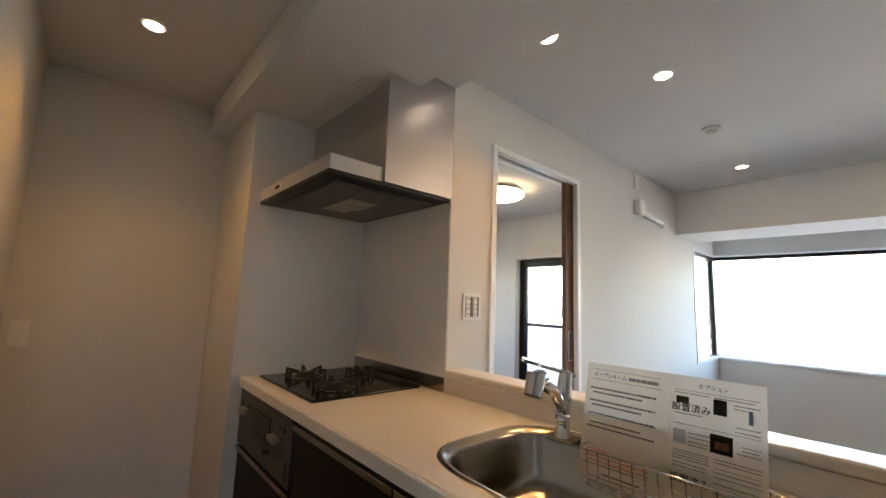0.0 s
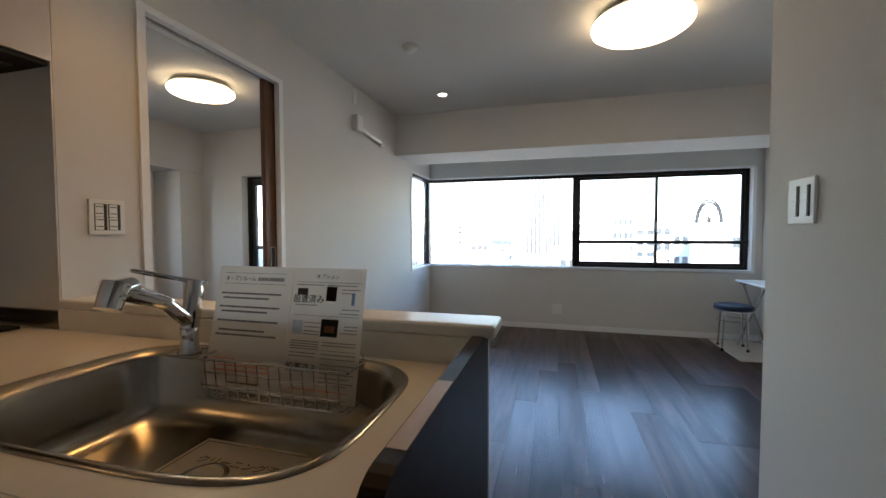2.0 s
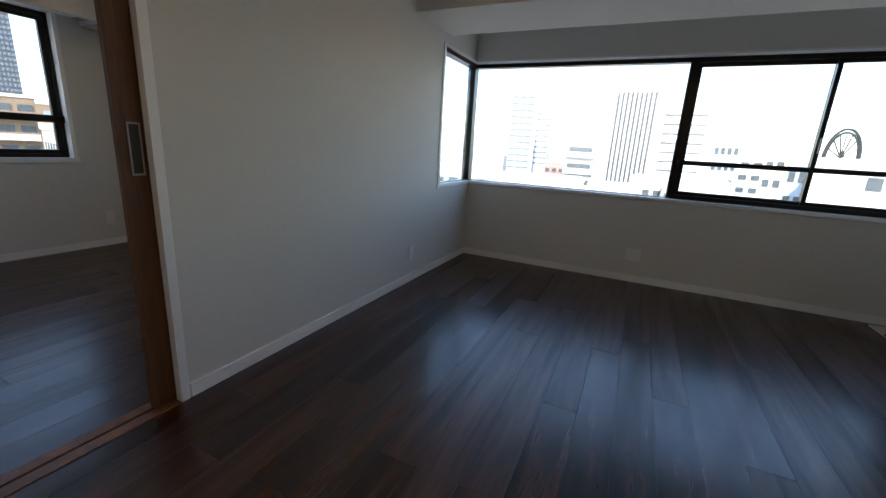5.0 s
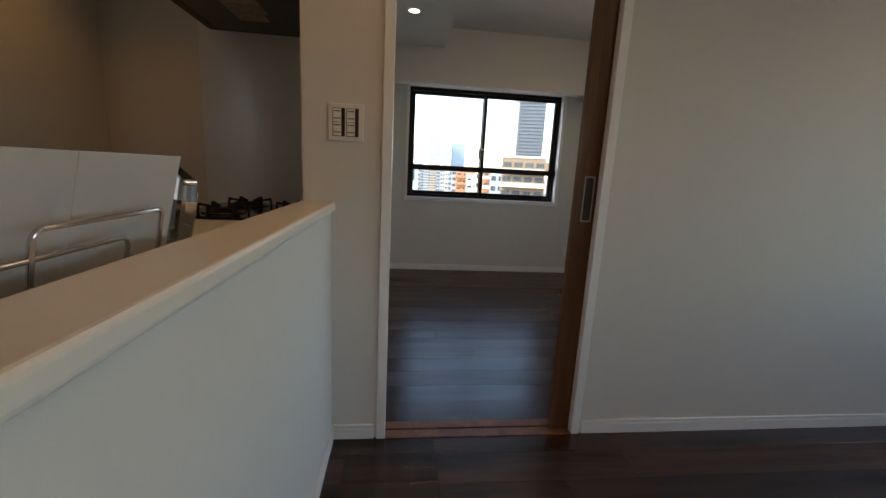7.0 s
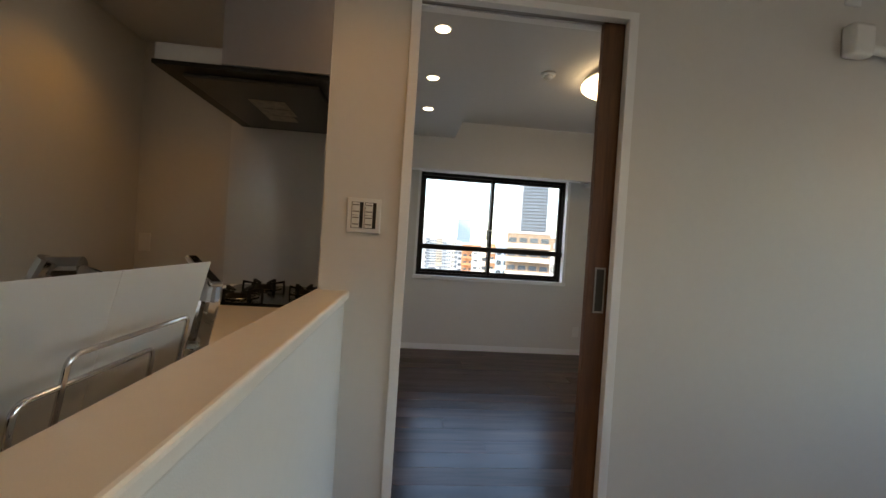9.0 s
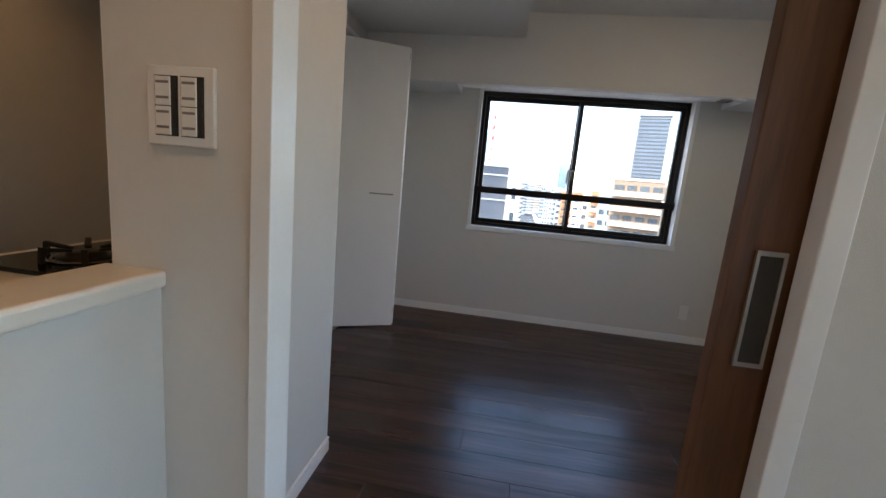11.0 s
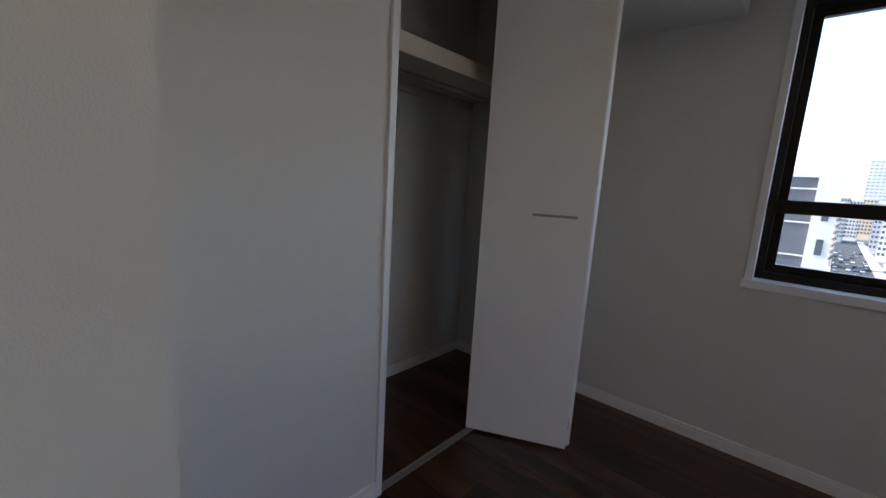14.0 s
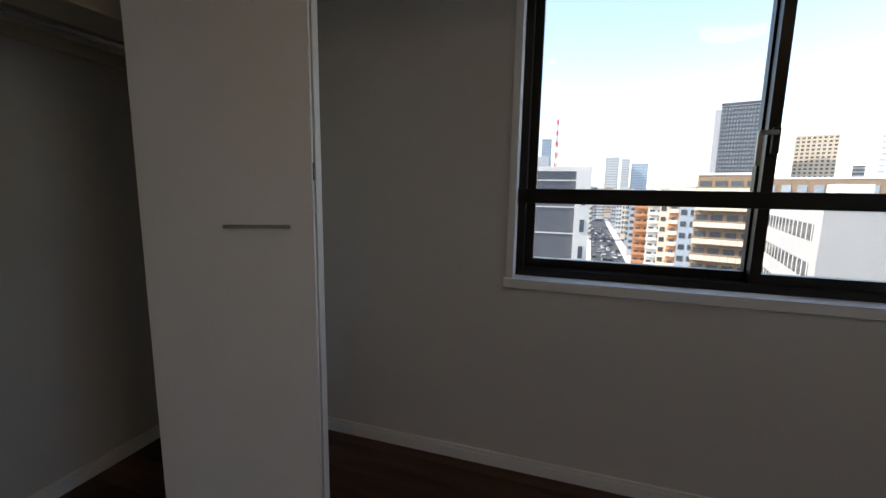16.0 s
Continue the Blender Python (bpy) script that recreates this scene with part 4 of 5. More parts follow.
tube("hook", rounded([(bx1, by1 - 0.03, 0.874), (bx1 + 0.03, by1 - 0.03, 0.884), (bx1 + 0.045, by1 - 0.03, 0.866)], 0.01), 0.003, CHROME, basket)

# sheets: local x to the reader's right, local z up, facing local -y


def sheet(name, y_left, y_right, label, lean=-13.0):
    w = y_left - y_right
    s = thing(name, label, "notice", (-0.434, (y_left + y_right) / 2, 0.783))
    s.matrix_world = pose(-0.434, (y_left + y_right) / 2, 0.783, 0, 0, -90) @ pose(0, 0, 0, lean, 0, 0)
    part("paper", boxes((-w / 2, w / 2, 0, 0.0008, 0, 0.318)), PAPER, s)
    return s, w


def bars(parent, w, rows, material=INK):
    """Lines of small print as thin bars: (x0, x1, z, height), x from the left edge, z from the top."""
    for x0, x1, z, h in rows:
        part("print_line", boxes((-w / 2 + x0, -w / 2 + x1, -0.0006, 0.0, 0.318 - z - h, 0.318 - z)), material, parent)


def word_line(parent, w, x0, x1, z, h, material, seed):
    """A line of print broken into words."""
    rnd = random.Random(seed)
    x = x0
    rows = []
    while x < x1:
        k = rnd.uniform(0.003, 0.011)
        rows.append((x, min(x + k, x1), z, h))
        x += k + rnd.uniform(0.0008, 0.0022)
    bm = bmesh.new()
    for a, b, zz, hh in rows:
        add_box(bm, -w / 2 + a, -w / 2 + b, -0.0006, 0.0, 0.318 - zz - hh, 0.318 - zz)
    o = part("print_line", bm, material, parent)
    o["kind"] = "stuff"


UP = pose(0, 0, 0, 90, 0, 0)
notice, nw = sheet("notice", -0.709, -0.941, "white paper notice with printed Japanese lines, in the wire basket")
bars(notice, nw, [(0.02, 0.21, 0.018, 0.0008), (0.02, 0.21, 0.046, 0.0008)])
writing("オープンルーム", 0.014, notice, Matrix.Translation((-nw / 2 + 0.022, -0.0008, 0.318 - 0.038)) @ UP, INK, "printed heading")
word_line(notice, nw, 0.125, 0.205, 0.029, 0.009, GREYINK, 5)
for k, z in enumerate((0.070, 0.082, 0.105, 0.117, 0.141, 0.165, 0.177)):
    word_line(notice, nw, 0.015 + 0.008 * (k % 2), 0.20 - 0.035 * (k % 2), z, 0.0046, PRINTINK, 20 + k)
for k, z in enumerate((0.238, 0.254, 0.266)):
    word_line(notice, nw, 0.02, 0.085 if k == 0 else 0.19, z, 0.004, REDINK, 40 + k)
word_line(notice, nw, 0.07, 0.17, 0.295, 0.004, INK, 47)
flyer, fw = sheet("notice", -0.942, -1.144, "white printed options sheet with small pictures, in the wire basket")
writing("オプション", 0.013, flyer, Matrix.Translation((-fw / 2 + 0.065, -0.0008, 0.318 - 0.026)) @ UP, INK, "printed heading")
bars(flyer, fw, [(0.012, 0.19, 0.036, 0.0008), (0.012, 0.19, 0.118, 0.0008), (0.10, 0.19, 0.20, 0.0008)])
part("picture", boxes((-fw / 2 + 0.098, -fw / 2 + 0.126, -0.0008, 0, 0.318 - 0.082, 0.318 - 0.046)), BLACK, flyer, "small dark picture")
pic = part("picture", boxes((-fw / 2 + 0.092, -fw / 2 + 0.138, -0.0008, 0, 0.318 - 0.168, 0.318 - 0.126)), BLACK, flyer, "small dark picture with an amber glow")
part("amber_patch", boxes((-fw / 2 + 0.102, -fw / 2 + 0.130, -0.0012, -0.0008, 0.318 - 0.158, 0.318 - 0.142)), ORANGEINK, pic)
part("picture", boxes((-fw / 2 + 0.016, -fw / 2 + 0.045, -0.0008, 0, 0.318 - 0.068, 0.318 - 0.052)), SLOT, flyer, "small grey picture")
part("picture", boxes((-fw / 2 + 0.168, -fw / 2 + 0.176, -0.0008, 0, 0.318 - 0.090, 0.318 - 0.060)), BLUEINK, flyer, "small blue bottle picture")
part("picture", boxes((-fw / 2 + 0.012, -fw / 2 + 0.040, -0.0008, 0, 0.318 - 0.165, 0.318 - 0.132)), mat("pale_blue_print", (0.55, 0.62, 0.68), 0.8, vary=0.3, scale=60), flyer, "small pale picture")
writing("設置済み", 0.022, flyer, Matrix.Translation((-fw / 2 + 0.006, -0.0012, 0.318 - 0.086)) @ UP, INK, "bold stamp", 0.0002)
writing("設置済み", 0.022, flyer, Matrix.Translation((-fw / 2 + 0.006, -0.0012, 0.318 - 0.252)) @ UP, INK, "bold stamp", 0.0002)
for k, (x0, x1, z) in enumerate(((0.012, 0.09, 0.042), (0.10, 0.18, 0.042), (0.014, 0.075, 0.092), (0.145, 0.19, 0.10), (0.155, 0.19, 0.14), (0.155, 0.19, 0.148), (0.045, 0.095, 0.135), (0.045, 0.095, 0.145),
                                 (0.012, 0.09, 0.180), (0.012, 0.09, 0.186), (0.012, 0.09, 0.192), (0.012, 0.09, 0.198), (0.10, 0.19, 0.180), (0.10, 0.19, 0.187), (0.14, 0.19, 0.052), (0.14, 0.166, 0.060), (0.14, 0.19, 0.110), (0.045, 0.088, 0.155), (0.045, 0.088, 0.163), (0.145, 0.19, 0.156), (0.012, 0.085, 0.208), (0.012, 0.085, 0.216), (0.10, 0.19, 0.208), (0.10, 0.19, 0.218), (0.10, 0.19, 0.232), (0.10, 0.185, 0.242), (0.10, 0.19, 0.252), (0.10, 0.18, 0.262), (0.10, 0.19, 0.272))):
    word_line(flyer, fw, x0, x1, z, 0.0024, GREYINK, 60 + k)
word_line(flyer, fw, 0.02, 0.18, 0.292, 0.003, REDINK, 99)

# paper sign lying on the sink's floor
card = thing("sink_sign", "white framed paper sign lying in the sink", "sign", (-0.575, -0.93, 0.6775), "", -90)
part("paper", boxes((-0.16, 0.16, -0.10, 0.10, 0.0, 0.0012)), PAPER, card)
part("border", boxes((-0.15, 0.15, 0.0885, 0.0905, 0.0012, 0.0016), (-0.15, 0.15, -0.0905, -0.0885, 0.0012, 0.0016), (-0.15, -0.148, -0.0885, 0.0885, 0.0012, 0.0016), (0.148, 0.15, -0.0885, 0.0885, 0.0012, 0.0016)), INK, card, "thin printed border")
writing("クリーニング済み", 0.030, card, Matrix.Translation((-0.112, 0.012, 0.0016)), INK, "printed words")
part("print_line", boxes((-0.12, 0.02, -0.046, -0.042, 0.0012, 0.0016)), GREYINK, card, "line of small print")

# ---- folding table, stool and mat in the living room corner ----
rug = tagged(link_mesh("floor_mat", boxes((2.95, 3.72, -3.70, -3.23, 0.0, 0.012), bevel=0.005, segments=3), MATMAT), "cream floor mat beside the wall", "mat")
table = thing("folding_table", "white folding table with grey metal legs", "table", (3.16, -3.54, 0))
part("tabletop", boxes((-0.42, 0.40, -0.17, 0.13, 0.672, 0.690), bevel=0.005, segments=3), PLASTIC, table)
for sx in (-0.33, 0.31):
    tube("leg", [(sx, 0.10, 0.672), (sx - 0.06, -0.10, 0.012)], 0.011, SILVER, table, "grey metal leg")
    tube("leg", [(sx, -0.12, 0.672), (sx + 0.05, 0.12, 0.012)], 0.011, SILVER, table, "grey metal leg")
    part("leg_bracket", boxes((sx - 0.05, sx + 0.05, -0.13, 0.11, 0.655, 0.672), bevel=0.003), BLACKFRAME, table, "dark leg bracket")
stool = thing("folding_stool", "round navy padded folding stool with steel legs", "stool", (3.38, -3.33, 0))
part("seat", lathe([(0.15, 0.405), (0.165, 0.412), (0.17, 0.43), (0.165, 0.45), (0.14, 0.458), (0, 0.46)], 40), NAVY, stool)
part("seat_rim", lathe([(0.166, 0.398), (0.172, 0.398), (0.172, 0.406), (0.166, 0.406)], 40, (0, 0, 0), True), CHROME, stool, "chrome seat rim")
for a in (0.6, 2.2, 3.75, 5.3):
    c, s = math.cos(a), math.sin(a)
    leg = tube("leg", rounded([(c * 0.13, s * 0.13, 0.402), (c * 0.14, s * 0.14, 0.2), (c * 0.15, s * 0.15, 0.02)], 0.02), 0.009, CHROME, stool, "steel leg")
    part("rubber_foot", lathe([(0.013, 0.0), (0.014, 0.02), (0.011, 0.026), (0, 0.026)], 16, (c * 0.15, s * 0.15, 0.012 if s < 0 else 0.0)), BLACK, stool, "black rubber foot")
tube("ring_stay", [(0.137 * math.cos(2 * math.pi * i / 28), 0.137 * math.sin(2 * math.pi * i / 28), 0.30) for i in range(28)], 0.005, CHROME, stool, "", True)

# ---- the city outside ----
GZ = -31.0
ASPHALT = mat("asphalt", (0.05, 0.05, 0.052), 0.85, vary=0.2, scale=0.3)
CITYGROUND = mat("city_ground", (0.16, 0.155, 0.15), 0.9, vary=0.25, scale=0.05)
GREYBRICK = mat("grey_brick_tile", (0.10, 0.105, 0.12), 0.7, vary=0.25, scale=1.5)
CONCRETE = mat("pale_concrete", (0.62, 0.60, 0.57), 0.8, vary=0.06, scale=0.4)
WHITEFAC = mat("white_facade", (0.55, 0.55, 0.54), 0.7, vary=0.06, scale=0.3)
BEIGEFAC = mat("beige_facade", (0.55, 0.45, 0.34), 0.8, vary=0.08, scale=0.3)
ORANGEFAC = mat("orange_facade", (0.46, 0.21, 0.10), 0.8, vary=0.1, scale=0.3)
TANFAC = mat("tan_tile", (0.26, 0.18, 0.12), 0.8, vary=0.1, scale=0.5)
CREAMFAC = mat("cream_tile", (0.72, 0.62, 0.50), 0.8, vary=0.08, scale=0.5)
GREYFAC = mat("grey_facade", (0.36, 0.37, 0.39), 0.75, vary=0.1, scale=0.3)
TOWERFAC = mat("slate_tower", (0.07, 0.075, 0.085), 0.4, 0.2, vary=0.1, scale=0.2)
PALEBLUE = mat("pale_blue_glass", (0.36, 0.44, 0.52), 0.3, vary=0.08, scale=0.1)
REDFAC = mat("red_facade", (0.55, 0.22, 0.18), 0.7, vary=0.1, scale=0.3)
# white office facade taken down to grey, its shade put into the colour
OFFICESHADEFAC = mat("shaded_office_panel", (0.34, 0.34, 0.34), 0.7, vary=0.08, scale=0.3)
CITYGLASS = mat("far_window_glass", (0.07, 0.085, 0.10), 0.18, vary=0.3, scale=0.6, random_amount=0.6)
# window tone lifted to stand for distance haze; the air itself is clear
HAZEGLASS = mat("window_band_haze_tint", (0.13, 0.15, 0.17), 0.3, vary=0.2, scale=0.6)
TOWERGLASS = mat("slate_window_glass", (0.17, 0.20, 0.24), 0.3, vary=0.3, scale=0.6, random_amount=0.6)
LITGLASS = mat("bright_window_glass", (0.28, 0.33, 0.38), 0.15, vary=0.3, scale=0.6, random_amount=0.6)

tagged(link_mesh("ground", boxes((-3000, 3000, -3000, 3000, GZ - 2, GZ)), CITYGROUND), "grey city ground far below", "ground", "", "structure")


def building(label, x, y, w, d, top, rot, material, floors, cols, win=(0.6, 0.5), sides=("front", "left"), glass=CITYGLASS, name="building", bands=False, ledges=None, group="city buildings"):
    """A block with its middle at x, y: walls, roof parapet, plant room and recessed-looking windows. front faces local -y, left local -x, right local +x."""
    b = thing(name, label, "building", (x, y, GZ), group, rot)
    h = top - GZ
    part("wall", boxes((-w / 2, w / 2, -d / 2, d / 2, 0, h)), material, b)
    part("roof", boxes((-w / 2 - 0.15, w / 2 + 0.15, -d / 2 - 0.15, d / 2 + 0.15, h, h + 0.5)), CONCRETE, b)
    fh = 3.2 if floors == 0 else min(3.6, h / floors)
    cells = {}
    for side in sides:
        length = w if side in ("front", "back") else d
        n = 1 if bands else cols if side in ("front", "back") else max(2, round(cols * d / w))
        pitch = length / n
        ww = pitch * (0.92 if bands else win[0])
        key = (side in ("front", "back"), round(ww, 3))
        if key not in cells:
            bm = boxes((-ww / 2, ww / 2, -0.12, 0.12, -fh * win[1] / 2, fh * win[1] / 2)) if key[0] else boxes((-0.12, 0.12, -ww / 2, ww / 2, -fh * win[1] / 2, fh * win[1] / 2))
            me = bpy.data.meshes.new("window")
            bm.to_mesh(me)
            bm.free()
            me.materials.append(glass)
            cells[key] = me
        for f in range(floors):
            z = h - fh * (f + 0.62)
            if z < 1.5:
                break
            for c in range(n):
                u = -length / 2 + pitch * (c + 0.5)
                o = new("window", cells[key])
                o.parent = b
                o.location = {"front": (u, -d / 2, z), "back": (u, d / 2, z), "left": (-w / 2, u, z), "right": (w / 2, u, z)}[side]
    if ledges:
        for f in range(floors):
            z = h - fh * (f + 1)
            if z < 1.5:
                break
            part("balcony", boxes((-w / 2 - 0.1, w / 2 + 0.1, -d / 2 - 1.1, -d / 2, z, z + 1.1)), ledges, b)
    return b


def spot_on(az, dist, eye=(0.2, 1.3)):
    return eye[0] + dist * math.sin(radians(az)), eye[1] + dist * math.cos(radians(az))


# beyond the bedroom window
b = building("grey brick-tiled apartment block with white corner", -4.35, 53, 13.0, 14, 3.4, 0, GREYBRICK, 9, 2, (0.12, 0.3), ("right",), name="apartment_building")
part("corner_strip", boxes((5.1, 6.6, -7.4, -7.0, 0, 34.6)), CONCRETE, b, "pale corner strip")
for k in range(11):
    part("storey_band", boxes((-6.52, 5.1, -7.08, -7.0, 33.4 - k * 2.8, 33.52 - k * 2.8)), CONCRETE, b, "pale storey band")
    part("window", boxes((5.7, 6.15, -7.46, -7.40, 30.9 - k * 2.8, 32.2 - k * 2.8)), CITYGLASS, b)
part("plant_room", boxes((-3, 2, -3, 3, 34.5, 36.3)), GREYFAC, b)

for az, dist, w, top_el, m, lab in ((2.4, 300, 4, 0.4, CREAMFAC, "cream"), (2.9, 520, 7, 0.9, GREYFAC, "grey"), (3.8, 560, 9, 0.7, WHITEFAC, "white"), (4.7, 600, 10, 0.9, BEIGEFAC, "beige"), (5.6, 640, 20, 0.6, WHITEFAC, "white"), (5.8, 430, 8, 0.5, GREYFAC, "grey"), (6.5, 370, 8, 0.3, WHITEFAC, "white"), (7.2, 320, 7, 0.6, CREAMFAC, "cream"), (7.8, 280, 7, 0.1, GREYFAC, "grey")):
    x, y = spot_on(az, dist)
    building(lab + " mid-rise block along the avenue", x, y, w, 12, 1.2 + dist * math.tan(radians(top_el)), -8, m, 10, 4, sides=("front", "right"))
for az, dist, w, top_el, m, lab, led in ((8.7, 235, 9, 0.3, GREYFAC, "grey", None), (9.6, 195, 9, 0.2, ORANGEFAC, "orange", ORANGEFAC), (11.1, 172, 8, -0.4, WHITEFAC, "white", WHITEFAC), (12.3, 155, 7, 0.3, CREAMFAC, "cream", None),
                                         (13.4, 148, 7, 0.5, ORANGEFAC, "rust", CREAMFAC), (14.5, 138, 7, 0.2, PALEBLUE, "pale blue", None), (16.5, 180, 20, 0.9, CREAMFAC, "cream", None)):
    x, y = spot_on(az, dist)
    building(lab + " narrow mid-rise block beside the avenue", x, y, w, 14, 1.2 + dist * math.tan(radians(top_el)), -14, m, 10, 3, (0.62, 0.45), ("front", "left"), ledges=led)

# tan chequered block with balconies
x, y = spot_on(17.9, 96)
b = building("tan and cream chequered apartment block with balconies", x + 1.0, y + 4, 10.0, 12, 5.0, -19, TANFAC, 11, 4, (0.72, 0.6), ("front",), CITYGLASS, name="apartment_building", ledges=TANFAC)
chk = {}
for side, length in (("left", 12), ("front", 10)):
    bm = boxes((-0.05, 0.05, -0.5, 0.5, -0.54, 0.54)) if side == "left" else boxes((-0.6, 0.6, -0.05, 0.05, -0.5, 0.5))
    me = bpy.data.meshes.new("tile_panel")
    bm.to_mesh(me)
    bm.free()
    me.materials.append(CREAMFAC)
    for k in range(24 if side == "left" else 20):
        for c in range(12 if side == "left" else 8):
            if (k + c) % 2:
                continue
            o = new("tile_panel", me)
            o.parent = b
            if side == "left":
                o.location = (-5.0, -5.5 + c * 1.0, 35.4 - k * 1.09)
            else:
                o.location = (-4.4 + c * 1.25, -7.12, 33.6 - (k // 2) * 3.27 - 0.55 + 0.0 * c)
x, y = spot_on(24.6, 130)
building("long tan apartment block behind the office", x, y, 34, 12, 5.2, -22, TANFAC, 6, 12, (0.6, 0.5), ("front",), LITGLASS)

# white office with window bands
b = thing("building", "white office block with long window bands", "building", (20.6, 43.0, GZ + 1.0), "city buildings", -13)
part("wall", boxes((0, 22, 0, 30, -1.0, 30.4)), OFFICESHADEFAC, b)
part("roof", boxes((-0.2, 22.2, -0.2, 30.2, 30.4, 31.2)), CONCRETE, b)
for k in range(8):
    z = 28.0 - k * 3.5
    part("window_band", boxes((-0.06, 0.06, 2.2, 29, z - 0.75, z + 0.75)), CITYGLASS, b)
    for c in range(16):
        o = part("mullion", boxes((-0.1, -0.06, 2.2 + c * 1.78, 2.34 + c * 1.78, z - 0.75, z + 0.75)), CONCRETE, b)
for c in range(4):
    part("roof_unit", boxes((2 + c * 4.5, 4.6 + c * 4.5, 6, 9, 31.2, 32.4), bevel=0.1), CONCRETE, b, "pale rooftop cooling unit")

# far towers
x, y = spot_on(17.9, 420)
b = building("tall dark slate office tower", x, y, 25, 22, 73, -17, TOWERFAC, 32, 12, (0.62, 0.5), ("front",), TOWERGLASS, name="tower")
part("fin", boxes((-17.0, -12.55, -10.0, 8, 0, 102)), GREYFAC, b, "grey corner fin")
part("crown", boxes((-12.9, 13.4, -11.6, 11.4, 104.5, 106.6)), TOWERFAC, b)
x, y = spot_on(24.6, 470)
building("beige residential tower with many balconies", x, y, 27, 22, 52, -22, BEIGEFAC, 26, 8, (0.55, 0.5), ("front", "left"), name="tower")
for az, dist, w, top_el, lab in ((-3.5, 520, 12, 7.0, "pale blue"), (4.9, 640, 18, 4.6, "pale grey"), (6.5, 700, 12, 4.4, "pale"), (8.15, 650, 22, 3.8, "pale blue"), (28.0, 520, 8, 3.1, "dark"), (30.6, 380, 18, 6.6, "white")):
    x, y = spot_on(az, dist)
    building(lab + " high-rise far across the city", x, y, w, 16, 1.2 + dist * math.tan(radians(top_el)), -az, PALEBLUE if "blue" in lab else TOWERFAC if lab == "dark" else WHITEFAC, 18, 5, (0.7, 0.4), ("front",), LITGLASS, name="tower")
mx, my = spot_on(-2.2, 500)
mast = thing("antenna_mast", "red and white lattice antenna mast far across the city", "antenna", (mx, my, 0))
rm = mat("mast_red", (0.6, 0.06, 0.05), 0.6)
for k in range(9):
    z0 = 30 + k * 6.2
    w = 1.7 - k * 0.13
    bm = bmesh.new()
    for sx in (-w, w):
        for sy in (-w, w):
            cyl(bm, (sx, sy, z0), (sx * 0.93, sy * 0.93, z0 + 6.2), 0.5, 0.5, 6)
        cyl(bm, (sx, -w, z0), (-sx, -w, z0 + 6.2), 0.4, 0.4, 6)
    for sy in (-w, w):
        cyl(bm, (-w, sy, z0), (w, sy, z0), 0.4, 0.4, 6)
    part("mast_section", bm, rm if k % 2 == 0 else WHITEFAC, mast)
part("mast_base", boxes((-6, 6, -5, 5, GZ, 30)), GREYFAC, mast)
rnd = random.Random(11)
# haze on the skyline is suggested by facade and glass colours alone
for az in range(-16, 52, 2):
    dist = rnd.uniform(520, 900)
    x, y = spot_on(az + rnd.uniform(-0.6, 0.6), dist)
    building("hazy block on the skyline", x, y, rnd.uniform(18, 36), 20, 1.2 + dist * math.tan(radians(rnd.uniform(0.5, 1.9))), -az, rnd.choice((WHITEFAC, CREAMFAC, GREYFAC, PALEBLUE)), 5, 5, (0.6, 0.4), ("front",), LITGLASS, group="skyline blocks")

# avenue with cars
rd = tagged(link_mesh("road", boxes((-7.8, 7.8, -80, 420, 0, 0.06)), ASPHALT), "wide asphalt avenue far below", "road", "", "structure")
rd.matrix_world = pose(15.9, 130, GZ, 0, 0, -2.5)
for side in (-1, 1):
    pv = tagged(link_mesh("pavement", boxes((-2.2, 2.2, -80, 420, 0, 0.2)), CONCRETE), "pale pavement beside the avenue", "pavement", "", "structure")
    pv.matrix_world = rd.matrix_world @ pose(side * 10.0, 0, 0)
for side in (-1, 1):
    for k in range(14):
        ln = tagged(link_mesh("lane_mark", boxes((-0.12, 0.12, -3, 3, 0.064, 0.075)), WHITEFAC), "white lane mark on the avenue", "lane mark", "lane marks", "structure")
        ln.matrix_world = rd.matrix_world @ pose(side * 2.6, -60 + k * 14, 0)


def car(m, paint, label):
    c = thing("car", label, "car", (0, 0, 0), "cars on the avenue")
    c.matrix_world = m
    bm = boxes((-0.85, 0.85, -2.1, 2.1, 0.35, 0.85), bevel=0.12)
    part("body", bm, paint, c)
    bm = bmesh.new()
    vs = add_box(bm, -0.75, 0.75, -1.3, 1.1, 0.85, 1.45)
    for v in vs:
        if v.co.z > 1.0:
            v.co.x *= 0.8
            v.co.y = v.co.y * 0.72 - 0.1
    part("cabin", bm, CITYGLASS, c, "dark glazed cabin")
    for sx in (-0.85, 0.85):
        for sy in (-1.3, 1.3):
            bm = bmesh.new()
            cyl(bm, (sx - 0.1, sy, 0.33), (sx + 0.1, sy, 0.33), 0.33, 0.33, 14)
            part("wheel", bm, IRON, c)
    return c


paints = [(mat("car_white", (0.75, 0.75, 0.75), 0.3), "white car on the avenue"), (mat("car_black", (0.02, 0.02, 0.022), 0.25), "black car on the avenue"), (mat("car_silver", (0.45, 0.46, 0.48), 0.3, 0.5), "silver car on the avenue")]
proto = [car(rd.matrix_world @ pose(-6.2, -70 - 7 * i, 0.06), p, l) for i, (p, l) in enumerate(paints)]
for k in range(75):
    lane = rnd.choice((-6.3, -3.8, -1.3, 1.3, 3.8, 6.3))
    copy_thing(rnd.choice(proto), rd.matrix_world @ pose(lane, 60 + (k // 3) * 9 + rnd.uniform(-1.5, 1.5) + (lane % 1), 0.06, 0, 0, 0))

# beyond the living room window
EL = (0.0, -1.5)


